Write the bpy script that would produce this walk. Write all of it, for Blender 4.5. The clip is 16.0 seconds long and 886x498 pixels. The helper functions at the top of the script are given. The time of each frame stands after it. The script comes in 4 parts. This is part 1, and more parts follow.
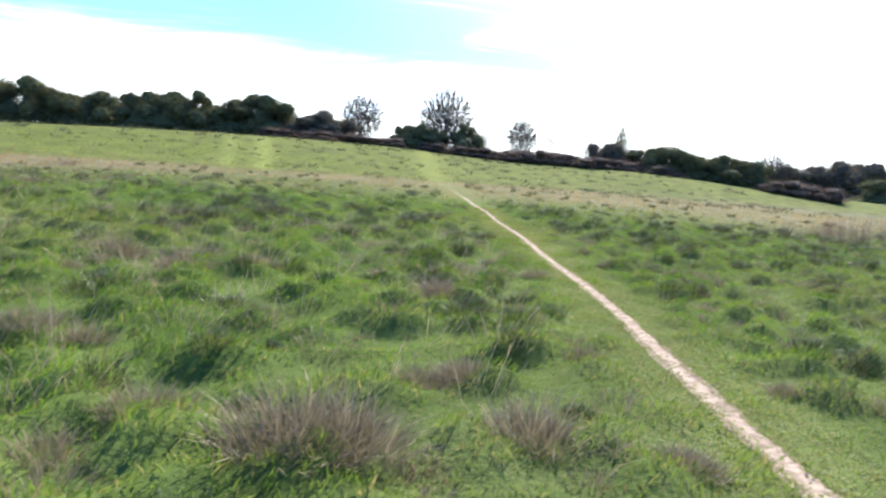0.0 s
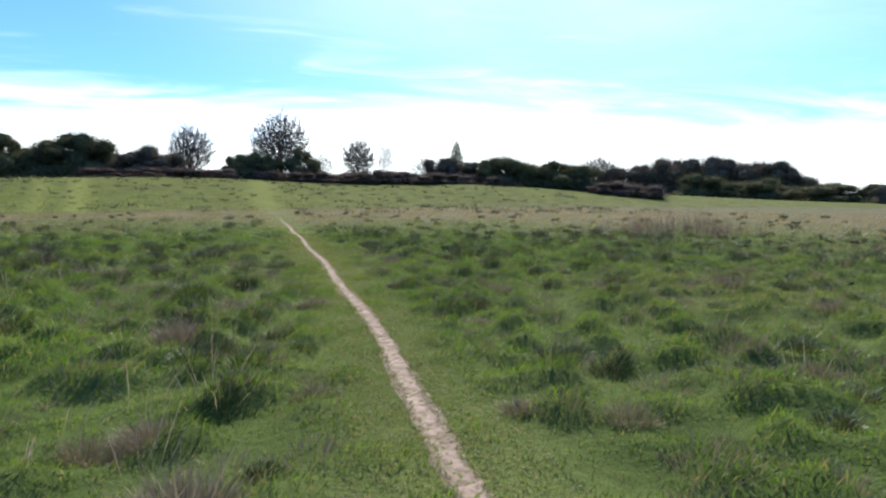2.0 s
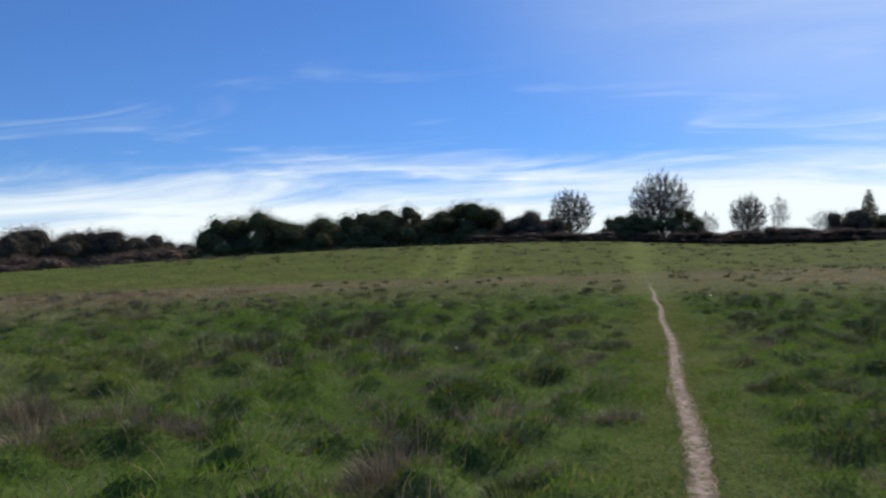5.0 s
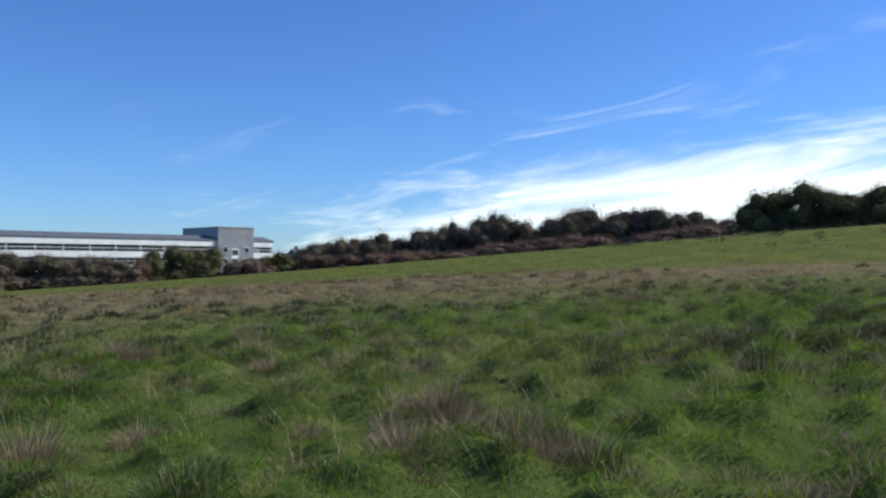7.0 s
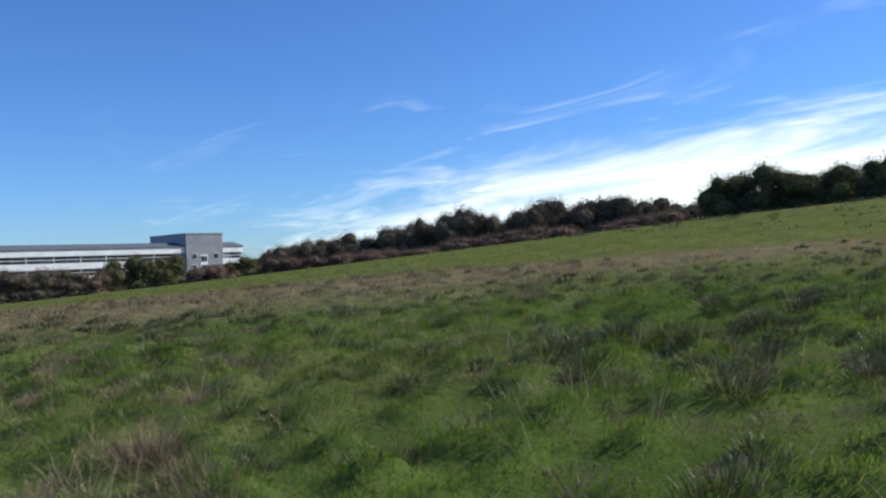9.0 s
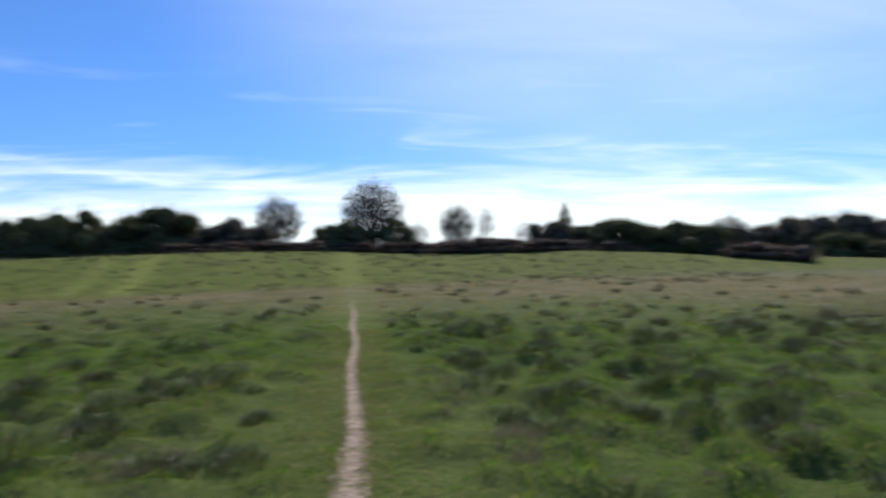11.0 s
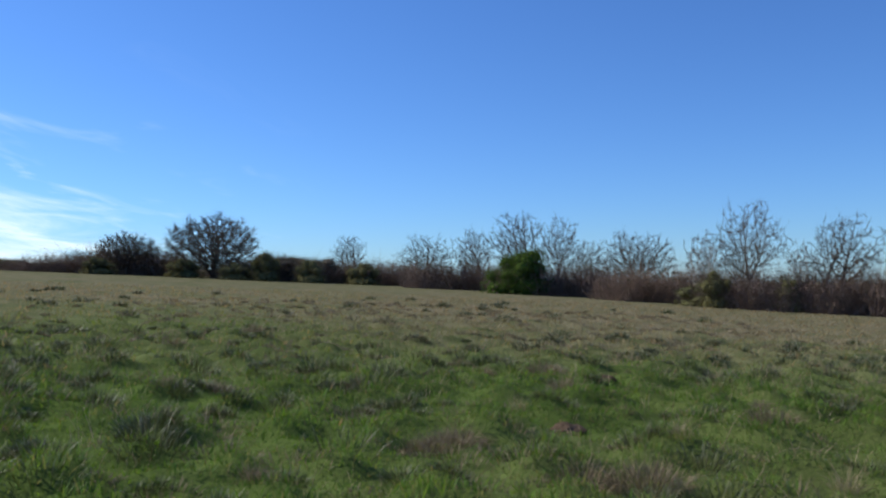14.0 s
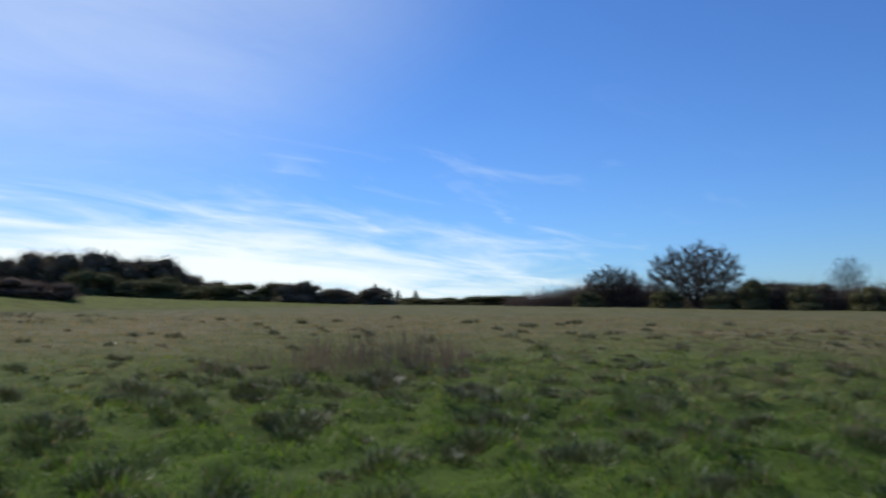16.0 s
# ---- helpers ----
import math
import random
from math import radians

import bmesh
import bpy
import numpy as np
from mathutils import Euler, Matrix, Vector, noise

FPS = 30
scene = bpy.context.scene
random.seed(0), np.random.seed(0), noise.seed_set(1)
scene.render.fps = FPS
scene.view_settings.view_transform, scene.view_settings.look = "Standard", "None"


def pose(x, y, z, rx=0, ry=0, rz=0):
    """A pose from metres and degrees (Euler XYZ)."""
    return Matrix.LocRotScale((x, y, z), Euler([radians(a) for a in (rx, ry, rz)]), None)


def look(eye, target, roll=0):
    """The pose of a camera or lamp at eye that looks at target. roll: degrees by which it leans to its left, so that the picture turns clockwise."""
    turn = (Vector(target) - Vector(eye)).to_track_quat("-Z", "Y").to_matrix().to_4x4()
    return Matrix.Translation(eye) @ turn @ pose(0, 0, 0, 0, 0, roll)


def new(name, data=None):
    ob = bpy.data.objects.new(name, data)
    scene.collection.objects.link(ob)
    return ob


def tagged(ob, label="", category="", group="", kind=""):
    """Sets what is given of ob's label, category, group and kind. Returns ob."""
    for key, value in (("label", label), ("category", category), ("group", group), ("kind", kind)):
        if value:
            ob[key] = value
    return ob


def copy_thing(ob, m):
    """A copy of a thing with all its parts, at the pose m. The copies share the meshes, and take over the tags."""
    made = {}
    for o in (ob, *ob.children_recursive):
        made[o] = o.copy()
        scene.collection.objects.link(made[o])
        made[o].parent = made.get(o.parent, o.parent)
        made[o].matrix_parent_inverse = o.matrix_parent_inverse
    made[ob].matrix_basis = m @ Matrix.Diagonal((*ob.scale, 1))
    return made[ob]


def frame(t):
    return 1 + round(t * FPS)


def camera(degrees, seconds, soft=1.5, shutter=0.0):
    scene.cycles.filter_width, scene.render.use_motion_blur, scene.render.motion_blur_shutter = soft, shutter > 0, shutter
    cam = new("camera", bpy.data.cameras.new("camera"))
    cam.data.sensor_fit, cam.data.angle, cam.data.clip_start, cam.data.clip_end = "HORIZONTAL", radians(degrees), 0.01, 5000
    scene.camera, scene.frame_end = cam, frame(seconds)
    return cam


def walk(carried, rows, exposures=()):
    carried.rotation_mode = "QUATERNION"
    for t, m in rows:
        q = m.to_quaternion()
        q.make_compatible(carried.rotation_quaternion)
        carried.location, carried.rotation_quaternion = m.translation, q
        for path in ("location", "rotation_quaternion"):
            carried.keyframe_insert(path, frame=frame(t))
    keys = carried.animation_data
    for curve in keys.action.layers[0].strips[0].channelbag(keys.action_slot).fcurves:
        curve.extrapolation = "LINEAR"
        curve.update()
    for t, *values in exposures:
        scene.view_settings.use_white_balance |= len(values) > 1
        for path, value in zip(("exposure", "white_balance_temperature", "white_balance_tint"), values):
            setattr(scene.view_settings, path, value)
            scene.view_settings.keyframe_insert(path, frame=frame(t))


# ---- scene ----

cam = camera(57.8, 16.0, soft=2.3, shutter=0.25)
# seconds, x, y, z, yaw, pitch, roll
PATH = [
    (0, 0.00, 0.00, 1.50, 0.4, -3.8, -5.2),
    (0.5, 0.26, 0.05, 1.50, -4.0, -1.9, -3.1),
    (1, 0.58, 0.15, 1.51, -7.9, -2.2, -1.4),
    (1.5, 0.86, 0.28, 1.52, -10.7, -2.2, -0.7),
    (2, 1.13, 0.55, 1.57, -10.2, -1.8, -0.2),
    (2.5, 1.43, 0.95, 1.60, -6.9, -0.8, 0.3),
    (3, 1.65, 1.41, 1.62, -3.9, 0.6, 0.4),
    (3.2, 1.71, 1.62, 1.62, -2.8, 1.2, 0.3),
    (4.2, 1.88, 2.85, 1.64, 6.5, 2.6, 0.2),
    (5.3, 1.92, 4.18, 1.69, 22.3, 2.4, 0.0),
    (5.5, 1.92, 4.38, 1.69, 26.5, 2.2, -0.0),
    (6, 1.88, 4.81, 1.74, 38.5, 2.0, -0.2),
    (6.5, 1.88, 5.31, 1.78, 48.5, 2.0, -0.5),
    (7, 1.86, 5.82, 1.79, 54.7, 0.8, -0.4),
    (7.5, 1.89, 6.41, 1.81, 57.1, 0.3, 0.2),
    (8, 1.96, 7.06, 1.82, 54.9, 0.1, 0.8),
    (8.5, 2.03, 7.60, 1.84, 53.4, 0.2, 1.3),
    (9, 2.02, 8.24, 1.85, 53.3, 0.5, 2.1),
    (9.5, 2.05, 8.80, 1.86, 52.4, 0.8, 2.1),
    (9.7, 2.05, 9.03, 1.88, 51.7, 1.0, 2.0),
    (10.3, 2.06, 9.71, 1.92, 36.0, 1.9, 1.4),
    (11, 2.07, 10.50, 1.96, -3.0, 3.2, 1.0),
    (11.8, 2.07, 11.41, 2.00, -47.2, 3.9, 1.1),
    (12, 2.07, 11.63, 2.01, -56.2, 3.6, 1.2),
    (12.5, 2.07, 12.20, 2.03, -73.8, 2.4, 1.2),
    (13, 2.07, 12.77, 2.06, -83.3, 2.0, 0.4),
    (13.5, 2.07, 13.33, 2.08, -85.5, 2.0, 0.3),
    (14, 2.07, 13.89, 2.11, -86.7, 2.1, 0.1),
    (14.5, 2.07, 14.46, 2.13, -85.5, 2.3, -0.1),
    (15, 2.07, 15.03, 2.16, -78.4, 2.4, 0.3),
    (15.5, 2.07, 15.59, 2.18, -67.4, 3.1, 0.9),
    (16, 2.07, 16.16, 2.21, -54.3, 4.7, 1.6),
]
EXPOSURES = [(0, 1.58), (0.5, 1.13), (1.0, 1.03), (2.0, 0.74), (2.6, 0.52), (3.2, 0.29), (4.2, -0.1), (5.5, -0.25), (6.0, 0.1), (7.0, 0.12),
             (9.7, 0.12), (11.0, 0.1), (11.8, 0.2), (12.0, 0.1), (12.5, -0.06), (13.5, 0.0), (14.5, 0.14), (15.0, 0.1), (15.5, 0.12), (16.0, -0.2)]
walk(cam, [(t, pose(x, y, z, 90 + pitch, roll, yaw)) for t, x, y, z, yaw, pitch, roll in PATH], EXPOSURES)

# ---- sky and sun ----
SUN_TURN, SUN_UP = 20.0, 40.0      # degrees east of +y, and above the horizon


def node_tree(owner):
    owner.use_nodes = True
    tree = owner.node_tree
    tree.nodes.clear()
    return tree


def add(tree, kind, **values):
    n = tree.nodes.new(kind)
    for key, value in values.items():
        if key == "operation":
            n.operation = value
        elif key == "blend":
            n.blend_type = value
        elif key == "kind":
            n.data_type = value
        else:
            n.inputs[key].default_value = value
    return n


def maths(tree, op, a, b=None, c=None):
    n = tree.nodes.new("ShaderNodeMath")
    n.operation = op
    for i, v in enumerate((a, b, c)):
        if v is None:
            continue
        if isinstance(v, (int, float)):
            n.inputs[i].default_value = v
        else:
            tree.links.new(v, n.inputs[i])
    return n.outputs[0]


def remap(tree, v, lo, hi, out_lo=0.0, out_hi=1.0, smooth=True):
    n = tree.nodes.new("ShaderNodeMapRange")
    n.interpolation_type = "SMOOTHSTEP" if smooth else "LINEAR"
    tree.links.new(v, n.inputs[0])
    for i, k in enumerate((lo, hi, out_lo, out_hi)):
        n.inputs[i + 1].default_value = k
    return n.outputs[0]


def mix(tree, fac, a, b, blend="MIX"):
    n = tree.nodes.new("ShaderNodeMix")
    n.data_type, n.blend_type = "RGBA", blend
    for sock, v in ((n.inputs[0], fac), (n.inputs[6], a), (n.inputs[7], b)):
        if isinstance(v, (int, float)):
            sock.default_value = v
        elif isinstance(v, tuple):
            sock.default_value = (*v[:3], 1)
        else:
            tree.links.new(v, sock)
    return n.outputs[2]


def noise_of(tree, vec, scale, detail=4.0, rough=0.55, distortion=0.0):
    n = tree.nodes.new("ShaderNodeTexNoise")
    n.inputs["Scale"].default_value = scale
    n.inputs["Detail"].default_value = detail
    n.inputs["Roughness"].default_value = rough
    n.inputs["Distortion"].default_value = distortion
    tree.links.new(vec, n.inputs["Vector"])
    return n.outputs["Fac"]


def make_world():
    world = bpy.data.worlds.new("spring_sky")
    scene.world = world
    tree = node_tree(world)
    sky = tree.nodes.new("ShaderNodeTexSky")
    sky.sky_type, sky.sun_disc = "NISHITA", False
    sky.sun_elevation, sky.sun_rotation = radians(SUN_UP), radians(SUN_TURN)
    sky.air_density, sky.dust_density, sky.ozone_density = 1.0, 0.1, 5.0
    co = tree.nodes.new("ShaderNodeTexCoord").outputs["Generated"]
    parts = tree.nodes.new("ShaderNodeSeparateXYZ")
    tree.links.new(co, parts.inputs[0])
    dx, dy, dz = parts.outputs
    # cirrus lies on a high flat layer, drawn out along one direction
    low = maths(tree, "ADD", maths(tree, "MAXIMUM", dz, 0.0), 0.10)
    flat = tree.nodes.new("ShaderNodeCombineXYZ")
    tree.links.new(maths(tree, "DIVIDE", dx, low), flat.inputs[0])
    tree.links.new(maths(tree, "MULTIPLY", maths(tree, "DIVIDE", dy, low), 2.2), flat.inputs[1])
    streak = noise_of(tree, flat.outputs[0], 0.75, 7.0, 0.6, 0.6)
    wisps = noise_of(tree, flat.outputs[0], 1.1, 4.0, 0.5, 1.0)
    side = maths(tree, "ADD", maths(tree, "MULTIPLY", dx, sin_c), maths(tree, "MULTIPLY", dy, cos_c))
    toward = remap(tree, side, 0.36, 1.0)
    height = remap(tree, dz, 0.02, 0.29, 1.0, 0.0)
    veil = maths(tree, "MULTIPLY", remap(tree, side, 0.02, 0.58), remap(tree, dz, 0.0, 0.20, 0.37, 0.0))
    bank = maths(tree, "MULTIPLY", toward, height)
    thick = maths(tree, "ADD", maths(tree, "MULTIPLY", streak, 0.75), maths(tree, "ADD", veil, maths(tree, "MULTIPLY", bank, 0.50)))
    cloud = remap(tree, thick, 0.58, 1.05)
    thin = maths(tree, "MULTIPLY", remap(tree, wisps, 0.54, 0.82), maths(tree, "MULTIPLY", remap(tree, side, 0.15, 0.8), remap(tree, dz, 0.10, 0.32, 0.55, 0.0)))
    # thin high cloud brightens round the sun
    near_sun = maths(tree, "ADD", maths(tree, "ADD", maths(tree, "MULTIPLY", dx, SUN_X), maths(tree, "MULTIPLY", dy, SUN_Y)), maths(tree, "MULTIPLY", dz, SUN_Z))
    glare = maths(tree, "MULTIPLY", remap(tree, near_sun, 0.76, 1.06), maths(tree, "ADD", maths(tree, "MULTIPLY", streak, 0.75), 0.20))
    cover = maths(tree, "MINIMUM", maths(tree, "ADD", maths(tree, "ADD", cloud, thin), glare), 0.96)
    tint = mix(tree, 1.0, sky.outputs[0], SKY_TINT, "MULTIPLY")
    white = mix(tree, 1.0, (11.2, 12.1, 12.3), (1, 1, 1), "MULTIPLY")
    back = tree.nodes.new("ShaderNodeBackground")
    tree.links.new(mix(tree, cover, tint, white), back.inputs[0])
    back.inputs[1].default_value = 0.1
    out = tree.nodes.new("ShaderNodeOutputWorld")
    tree.links.new(back.outputs[0], out.inputs[0])


SKY_TINT = (0.60, 0.90, 1.34)
sin_c, cos_c = 0.0, 1.0
SUN_X, SUN_Y, SUN_Z = math.sin(radians(SUN_TURN)) * math.cos(radians(SUN_UP)), math.cos(radians(SUN_TURN)) * math.cos(radians(SUN_UP)), math.sin(radians(SUN_UP))
make_world()

sun_data = bpy.data.lights.new("sun", "SUN")
sun_data.energy, sun_data.angle, sun_data.color = 5.0, radians(0.53), (1.0, 0.95, 0.87)
sun = new("sun", sun_data)
sun.matrix_world = look((0, 0, 60), (-math.sin(radians(SUN_TURN)) * 60 * 1.1918, -math.cos(radians(SUN_TURN)) * 60 * 1.1918, 0))


# ---- materials ----
def finish(tree, colour, rough, bump=None, strength=0.4, distance=0.02, through_light=0.0, spec=0.3, metal=0.0, through_tint=(1, 1, 1)):
    b = tree.nodes.new("ShaderNodeBsdfPrincipled")
    if isinstance(colour, tuple):
        b.inputs["Base Color"].default_value = (*colour, 1)
    else:
        tree.links.new(colour, b.inputs["Base Color"])
    b.inputs["Roughness"].default_value = rough
    b.inputs["Specular IOR Level"].default_value = spec
    b.inputs["Metallic"].default_value = metal
    if bump is not None:
        n = tree.nodes.new("ShaderNodeBump")
        n.inputs["Strength"].default_value, n.inputs["Distance"].default_value = strength, distance
        tree.links.new(bump, n.inputs["Height"])
        tree.links.new(n.outputs[0], b.inputs["Normal"])
    out = tree.nodes.new("ShaderNodeOutputMaterial")
    last = b.outputs[0]
    if through_light:
        tl = tree.nodes.new("ShaderNodeBsdfTranslucent")
        if isinstance(colour, tuple):
            tl.inputs[0].default_value = (*colour, 1)
        else:
            tree.links.new(mix(tree, 1.0, colour, through_tint, "MULTIPLY"), tl.inputs[0])
        m = tree.nodes.new("ShaderNodeMixShader")
        m.inputs[0].default_value = through_light
        tree.links.new(last, m.inputs[1])
        tree.links.new(tl.outputs[0], m.inputs[2])
        last = m.outputs[0]
    tree.links.new(last, out.inputs[0])


def place_of(tree):
    return tree.nodes.new("ShaderNodeNewGeometry").outputs["Position"]


def reading(tree, name):
    n = tree.nodes.new("ShaderNodeAttribute")
    n.attribute_name = name
    return n.outputs["Fac"]


def mat_ground():
    m = bpy.data.materials.new("meadow_ground")
    tree = node_tree(m)
    p = place_of(tree)
    broad, patch, fine = noise_of(tree, p, 0.09, 3), noise_of(tree, p, 0.7, 5, 0.65), noise_of(tree, p, 9.0, 5, 0.7)
    green = mix(tree, remap(tree, patch, 0.35, 0.68), GRASS_DARK, GRASS_MID)
    green = mix(tree, remap(tree, broad, 0.35, 0.65, 0.0, 0.5), green, GRASS_OLIVE)
    hill = mix(tree, remap(tree, patch, 0.35, 0.68), (0.074, 0.097, 0.018), (0.120, 0.144, 0.026))
    green = mix(tree, reading(tree, "slope"), green, hill)
    dead = mix(tree, remap(tree, patch, 0.3, 0.7), (0.122, 0.101, 0.064), (0.192, 0.160, 0.104))
    dry = maths(tree, "MULTIPLY", reading(tree, "dry"), remap(tree, patch, 0.30, 0.62, 0.45, 1.0))
    col = mix(tree, dry, green, dead)
    mown = mix(tree, patch, (0.140, 0.162, 0.040), (0.190, 0.208, 0.060))
    col = mix(tree, remap(tree, fine, 0.35, 0.75, 0.0, 0.4), col, (0.035, 0.046, 0.014))
    tufts = noise_of(tree, p, 0.75, 6, 0.65)
    col = mix(tree, maths(tree, "MULTIPLY", remap(tree, tufts, 0.48, 0.60, 0.0, 0.8), reading(tree, "slope")), col, (0.060, 0.062, 0.026))
    col = mix(tree, reading(tree, "mown"), col, mown)
    finish(tree, col, 0.95, fine, 0.7, 0.06, spec=0.02)
    return m


GRASS_DARK, GRASS_MID, GRASS_OLIVE = (0.043, 0.076, 0.015), (0.075, 0.122, 0.024), (0.090, 0.100, 0.034)


def mat_blade(name, fresh, old, light, clear=0.45, spec=0.22, rough=0.5, bleached=None, glow=(1, 1, 1)):
    m = bpy.data.materials.new(name)
    tree = node_tree(m)
    isle = tree.nodes.new("ShaderNodeNewGeometry").outputs["Random Per Island"]
    patch = noise_of(tree, place_of(tree), 0.8, 4, 0.6)
    col = mix(tree, remap(tree, patch, 0.35, 0.65), fresh, light)
    col = mix(tree, remap(tree, isle, 0.0, 1.0, 0.0, 0.4), col, GRASS_DARK)
    aged = maths(tree, "ADD", reading(tree, "dry"), maths(tree, "MULTIPLY", remap(tree, isle, 0.75, 1.0), 0.35))
    col = mix(tree, maths(tree, "MINIMUM", aged, 1.0), col, old)
    # Pale tips: bleached ends on straw, on green tufts sun glints in the colour too.
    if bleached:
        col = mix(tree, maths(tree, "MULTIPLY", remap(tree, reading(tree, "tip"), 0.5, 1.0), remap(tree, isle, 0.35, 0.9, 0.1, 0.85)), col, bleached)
    finish(tree, col, rough, through_light=clear, spec=spec, through_tint=glow)
    return m


def mat_plain(name, dark, lit, scale=6.0, rough=0.8, bump=0.4, distance=0.01, per_piece=0.0, spec=0.3, glow_through=0.0, metal=0.0):
    m = bpy.data.materials.new(name)
    tree = node_tree(m)
    p = place_of(tree)
    a, b = noise_of(tree, p, scale, 5, 0.6), noise_of(tree, p, scale * 0.13, 3)
    col = mix(tree, remap(tree, a, 0.3, 0.7), dark, lit)
    col = mix(tree, remap(tree, b, 0.4, 0.75, 0.0, 0.4), col, dark)
    if per_piece:
        info = tree.nodes.new("ShaderNodeNewGeometry").outputs["Random Per Island"]
        col = mix(tree, maths(tree, "MULTIPLY", info, per_piece), col, dark)
        who = tree.nodes.new("ShaderNodeObjectInfo").outputs["Random"]
        col = mix(tree, maths(tree, "MULTIPLY", who, per_piece), col, lit)
    finish(tree, col, rough, a, bump, distance, glow_through, spec, metal)
    return m


def mat_glass():
    m = bpy.data.materials.new("dark_window_glass")
    tree = node_tree(m)
    a = noise_of(tree, place_of(tree), 0.35, 2)
    finish(tree, mix(tree, a, (0.02, 0.025, 0.03), (0.06, 0.07, 0.08)), 0.08, spec=0.6)
    return m


GROUND = mat_ground()
BLADE = mat_blade("grass_blade", (0.070, 0.162, 0.018), (0.27, 0.22, 0.122), (0.122, 0.240, 0.030), spec=0.10, rough=0.6, glow=(1.28, 1.04, 0.8))
# The tuft's last pale colour paints silvery sun glints onto its bleached blade ends.
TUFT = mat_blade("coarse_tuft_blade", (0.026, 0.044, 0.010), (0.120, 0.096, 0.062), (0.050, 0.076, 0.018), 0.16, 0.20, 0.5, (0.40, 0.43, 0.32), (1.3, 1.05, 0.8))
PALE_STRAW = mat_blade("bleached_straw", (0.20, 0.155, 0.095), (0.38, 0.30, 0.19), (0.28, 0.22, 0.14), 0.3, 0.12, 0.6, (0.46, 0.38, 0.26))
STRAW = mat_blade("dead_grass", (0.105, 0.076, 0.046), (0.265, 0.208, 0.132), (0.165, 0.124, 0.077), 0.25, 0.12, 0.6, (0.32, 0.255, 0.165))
DIRT = mat_plain("trodden_chalky_soil", (0.165, 0.118, 0.082), (0.385, 0.295, 0.225), 11.0, 0.95, 0.8, 0.012, spec=0.1)
BARK = mat_plain("grey_brown_bark", (0.050, 0.040, 0.032), (0.125, 0.105, 0.085), 9.0, 0.9, 0.6, 0.02)
TWIG = mat_plain("bare_twigs", (0.085, 0.068, 0.056), (0.155, 0.130, 0.108), 3.0, 0.9, 0.2, per_piece=0.4, glow_through=0.25, spec=0.05)
PALE_BARK = mat_plain("pale_birch_bark", (0.22, 0.20, 0.18), (0.52, 0.49, 0.45), 7.0, 0.8, 0.4)
DARK_LEAF = mat_plain("dark_evergreen_leaf", (0.078, 0.078, 0.040), (0.160, 0.162, 0.070), 2.0, 0.85, 0.2, per_piece=0.4, glow_through=0.35, spec=0.03)
BROWN_LEAF = mat_plain("budding_brown_scrub", (0.102, 0.087, 0.063), (0.178, 0.152, 0.108), 2.0, 0.9, 0.2, per_piece=0.4, glow_through=0.35, spec=0.03)
MOUND_LEAF = mat_plain("reddish_brown_bramble_leaf", (0.115, 0.080, 0.060), (0.190, 0.138, 0.102), 2.0, 0.8, 0.2, per_piece=0.4, glow_through=0.3, spec=0.03)
RED_TWIG = mat_plain("reddish_bramble_stems", (0.170, 0.122, 0.096), (0.300, 0.220, 0.175), 2.0, 0.9, 0.2, per_piece=0.4, glow_through=0.35, spec=0.05)
OLIVE_LEAF = mat_plain("olive_budding_leaf", (0.115, 0.108, 0.048), (0.195, 0.184, 0.082), 2.0, 0.9, 0.2, per_piece=0.4, glow_through=0.35, spec=0.03)
WILLOW_LEAF = mat_plain("fresh_green_leaf", (0.050, 0.088, 0.018), (0.105, 0.160, 0.034), 2.0, 0.9, 0.2, per_piece=0.4, glow_through=0.35, spec=0.03)
STALK = mat_plain("dry_dock_stalk", (0.110, 0.080, 0.058), (0.185, 0.140, 0.105), 4.0, 0.85, 0.2, per_piece=0.4, glow_through=0.4)
WHITE_PANEL = mat_plain("weathered_white_cladding", (0.74, 0.74, 0.73), (0.88, 0.88, 0.87), 0.4, 0.55, 0.1)
GREY_PANEL = mat_plain("grey_metal_cladding", (0.235, 0.24, 0.26), (0.30, 0.305, 0.325), 0.5, 0.5, 0.1)
ROOF_GREY = mat_plain("dark_grey_roof_sheet", (0.085, 0.095, 0.105), (0.135, 0.145, 0.155), 0.6, 0.6, 0.1)
BRICK_FAR = mat_plain("house_brick", (0.12, 0.075, 0.055), (0.20, 0.13, 0.10), 1.5, 0.85, 0.2)
GLASS = mat_glass()


# ---- the lie of the land ----
def smooth(v):
    v = np.clip(v, 0, 1)
    return v * v * (3 - 2 * v)


def beyond_edge(x, y):
    """Metres past the line where the rough meadow ends and the hill begins."""
    return (y - 56 - 0.85 * x + 0.6 * np.maximum(0, x - 15)) / 1.31


def lump(x, y):
    """Tufted growth: a sum of waves in many directions, about 0 to 1."""
    s = 0
    for n in range(7):
        a, w = 2.399 * n + 0.4, 2.9 + 1.25 * n
        s = s + np.sin(w * (x * math.cos(a) + y * math.sin(a)) + 1.7 * n * n + 1.9 * np.sin(0.83 * x - 0.47 * y + n) + 1.3 * np.sin(0.31 * x + 0.72 * y + 2.1 * n))
    return np.clip(0.5 + s / 6, 0, 1)


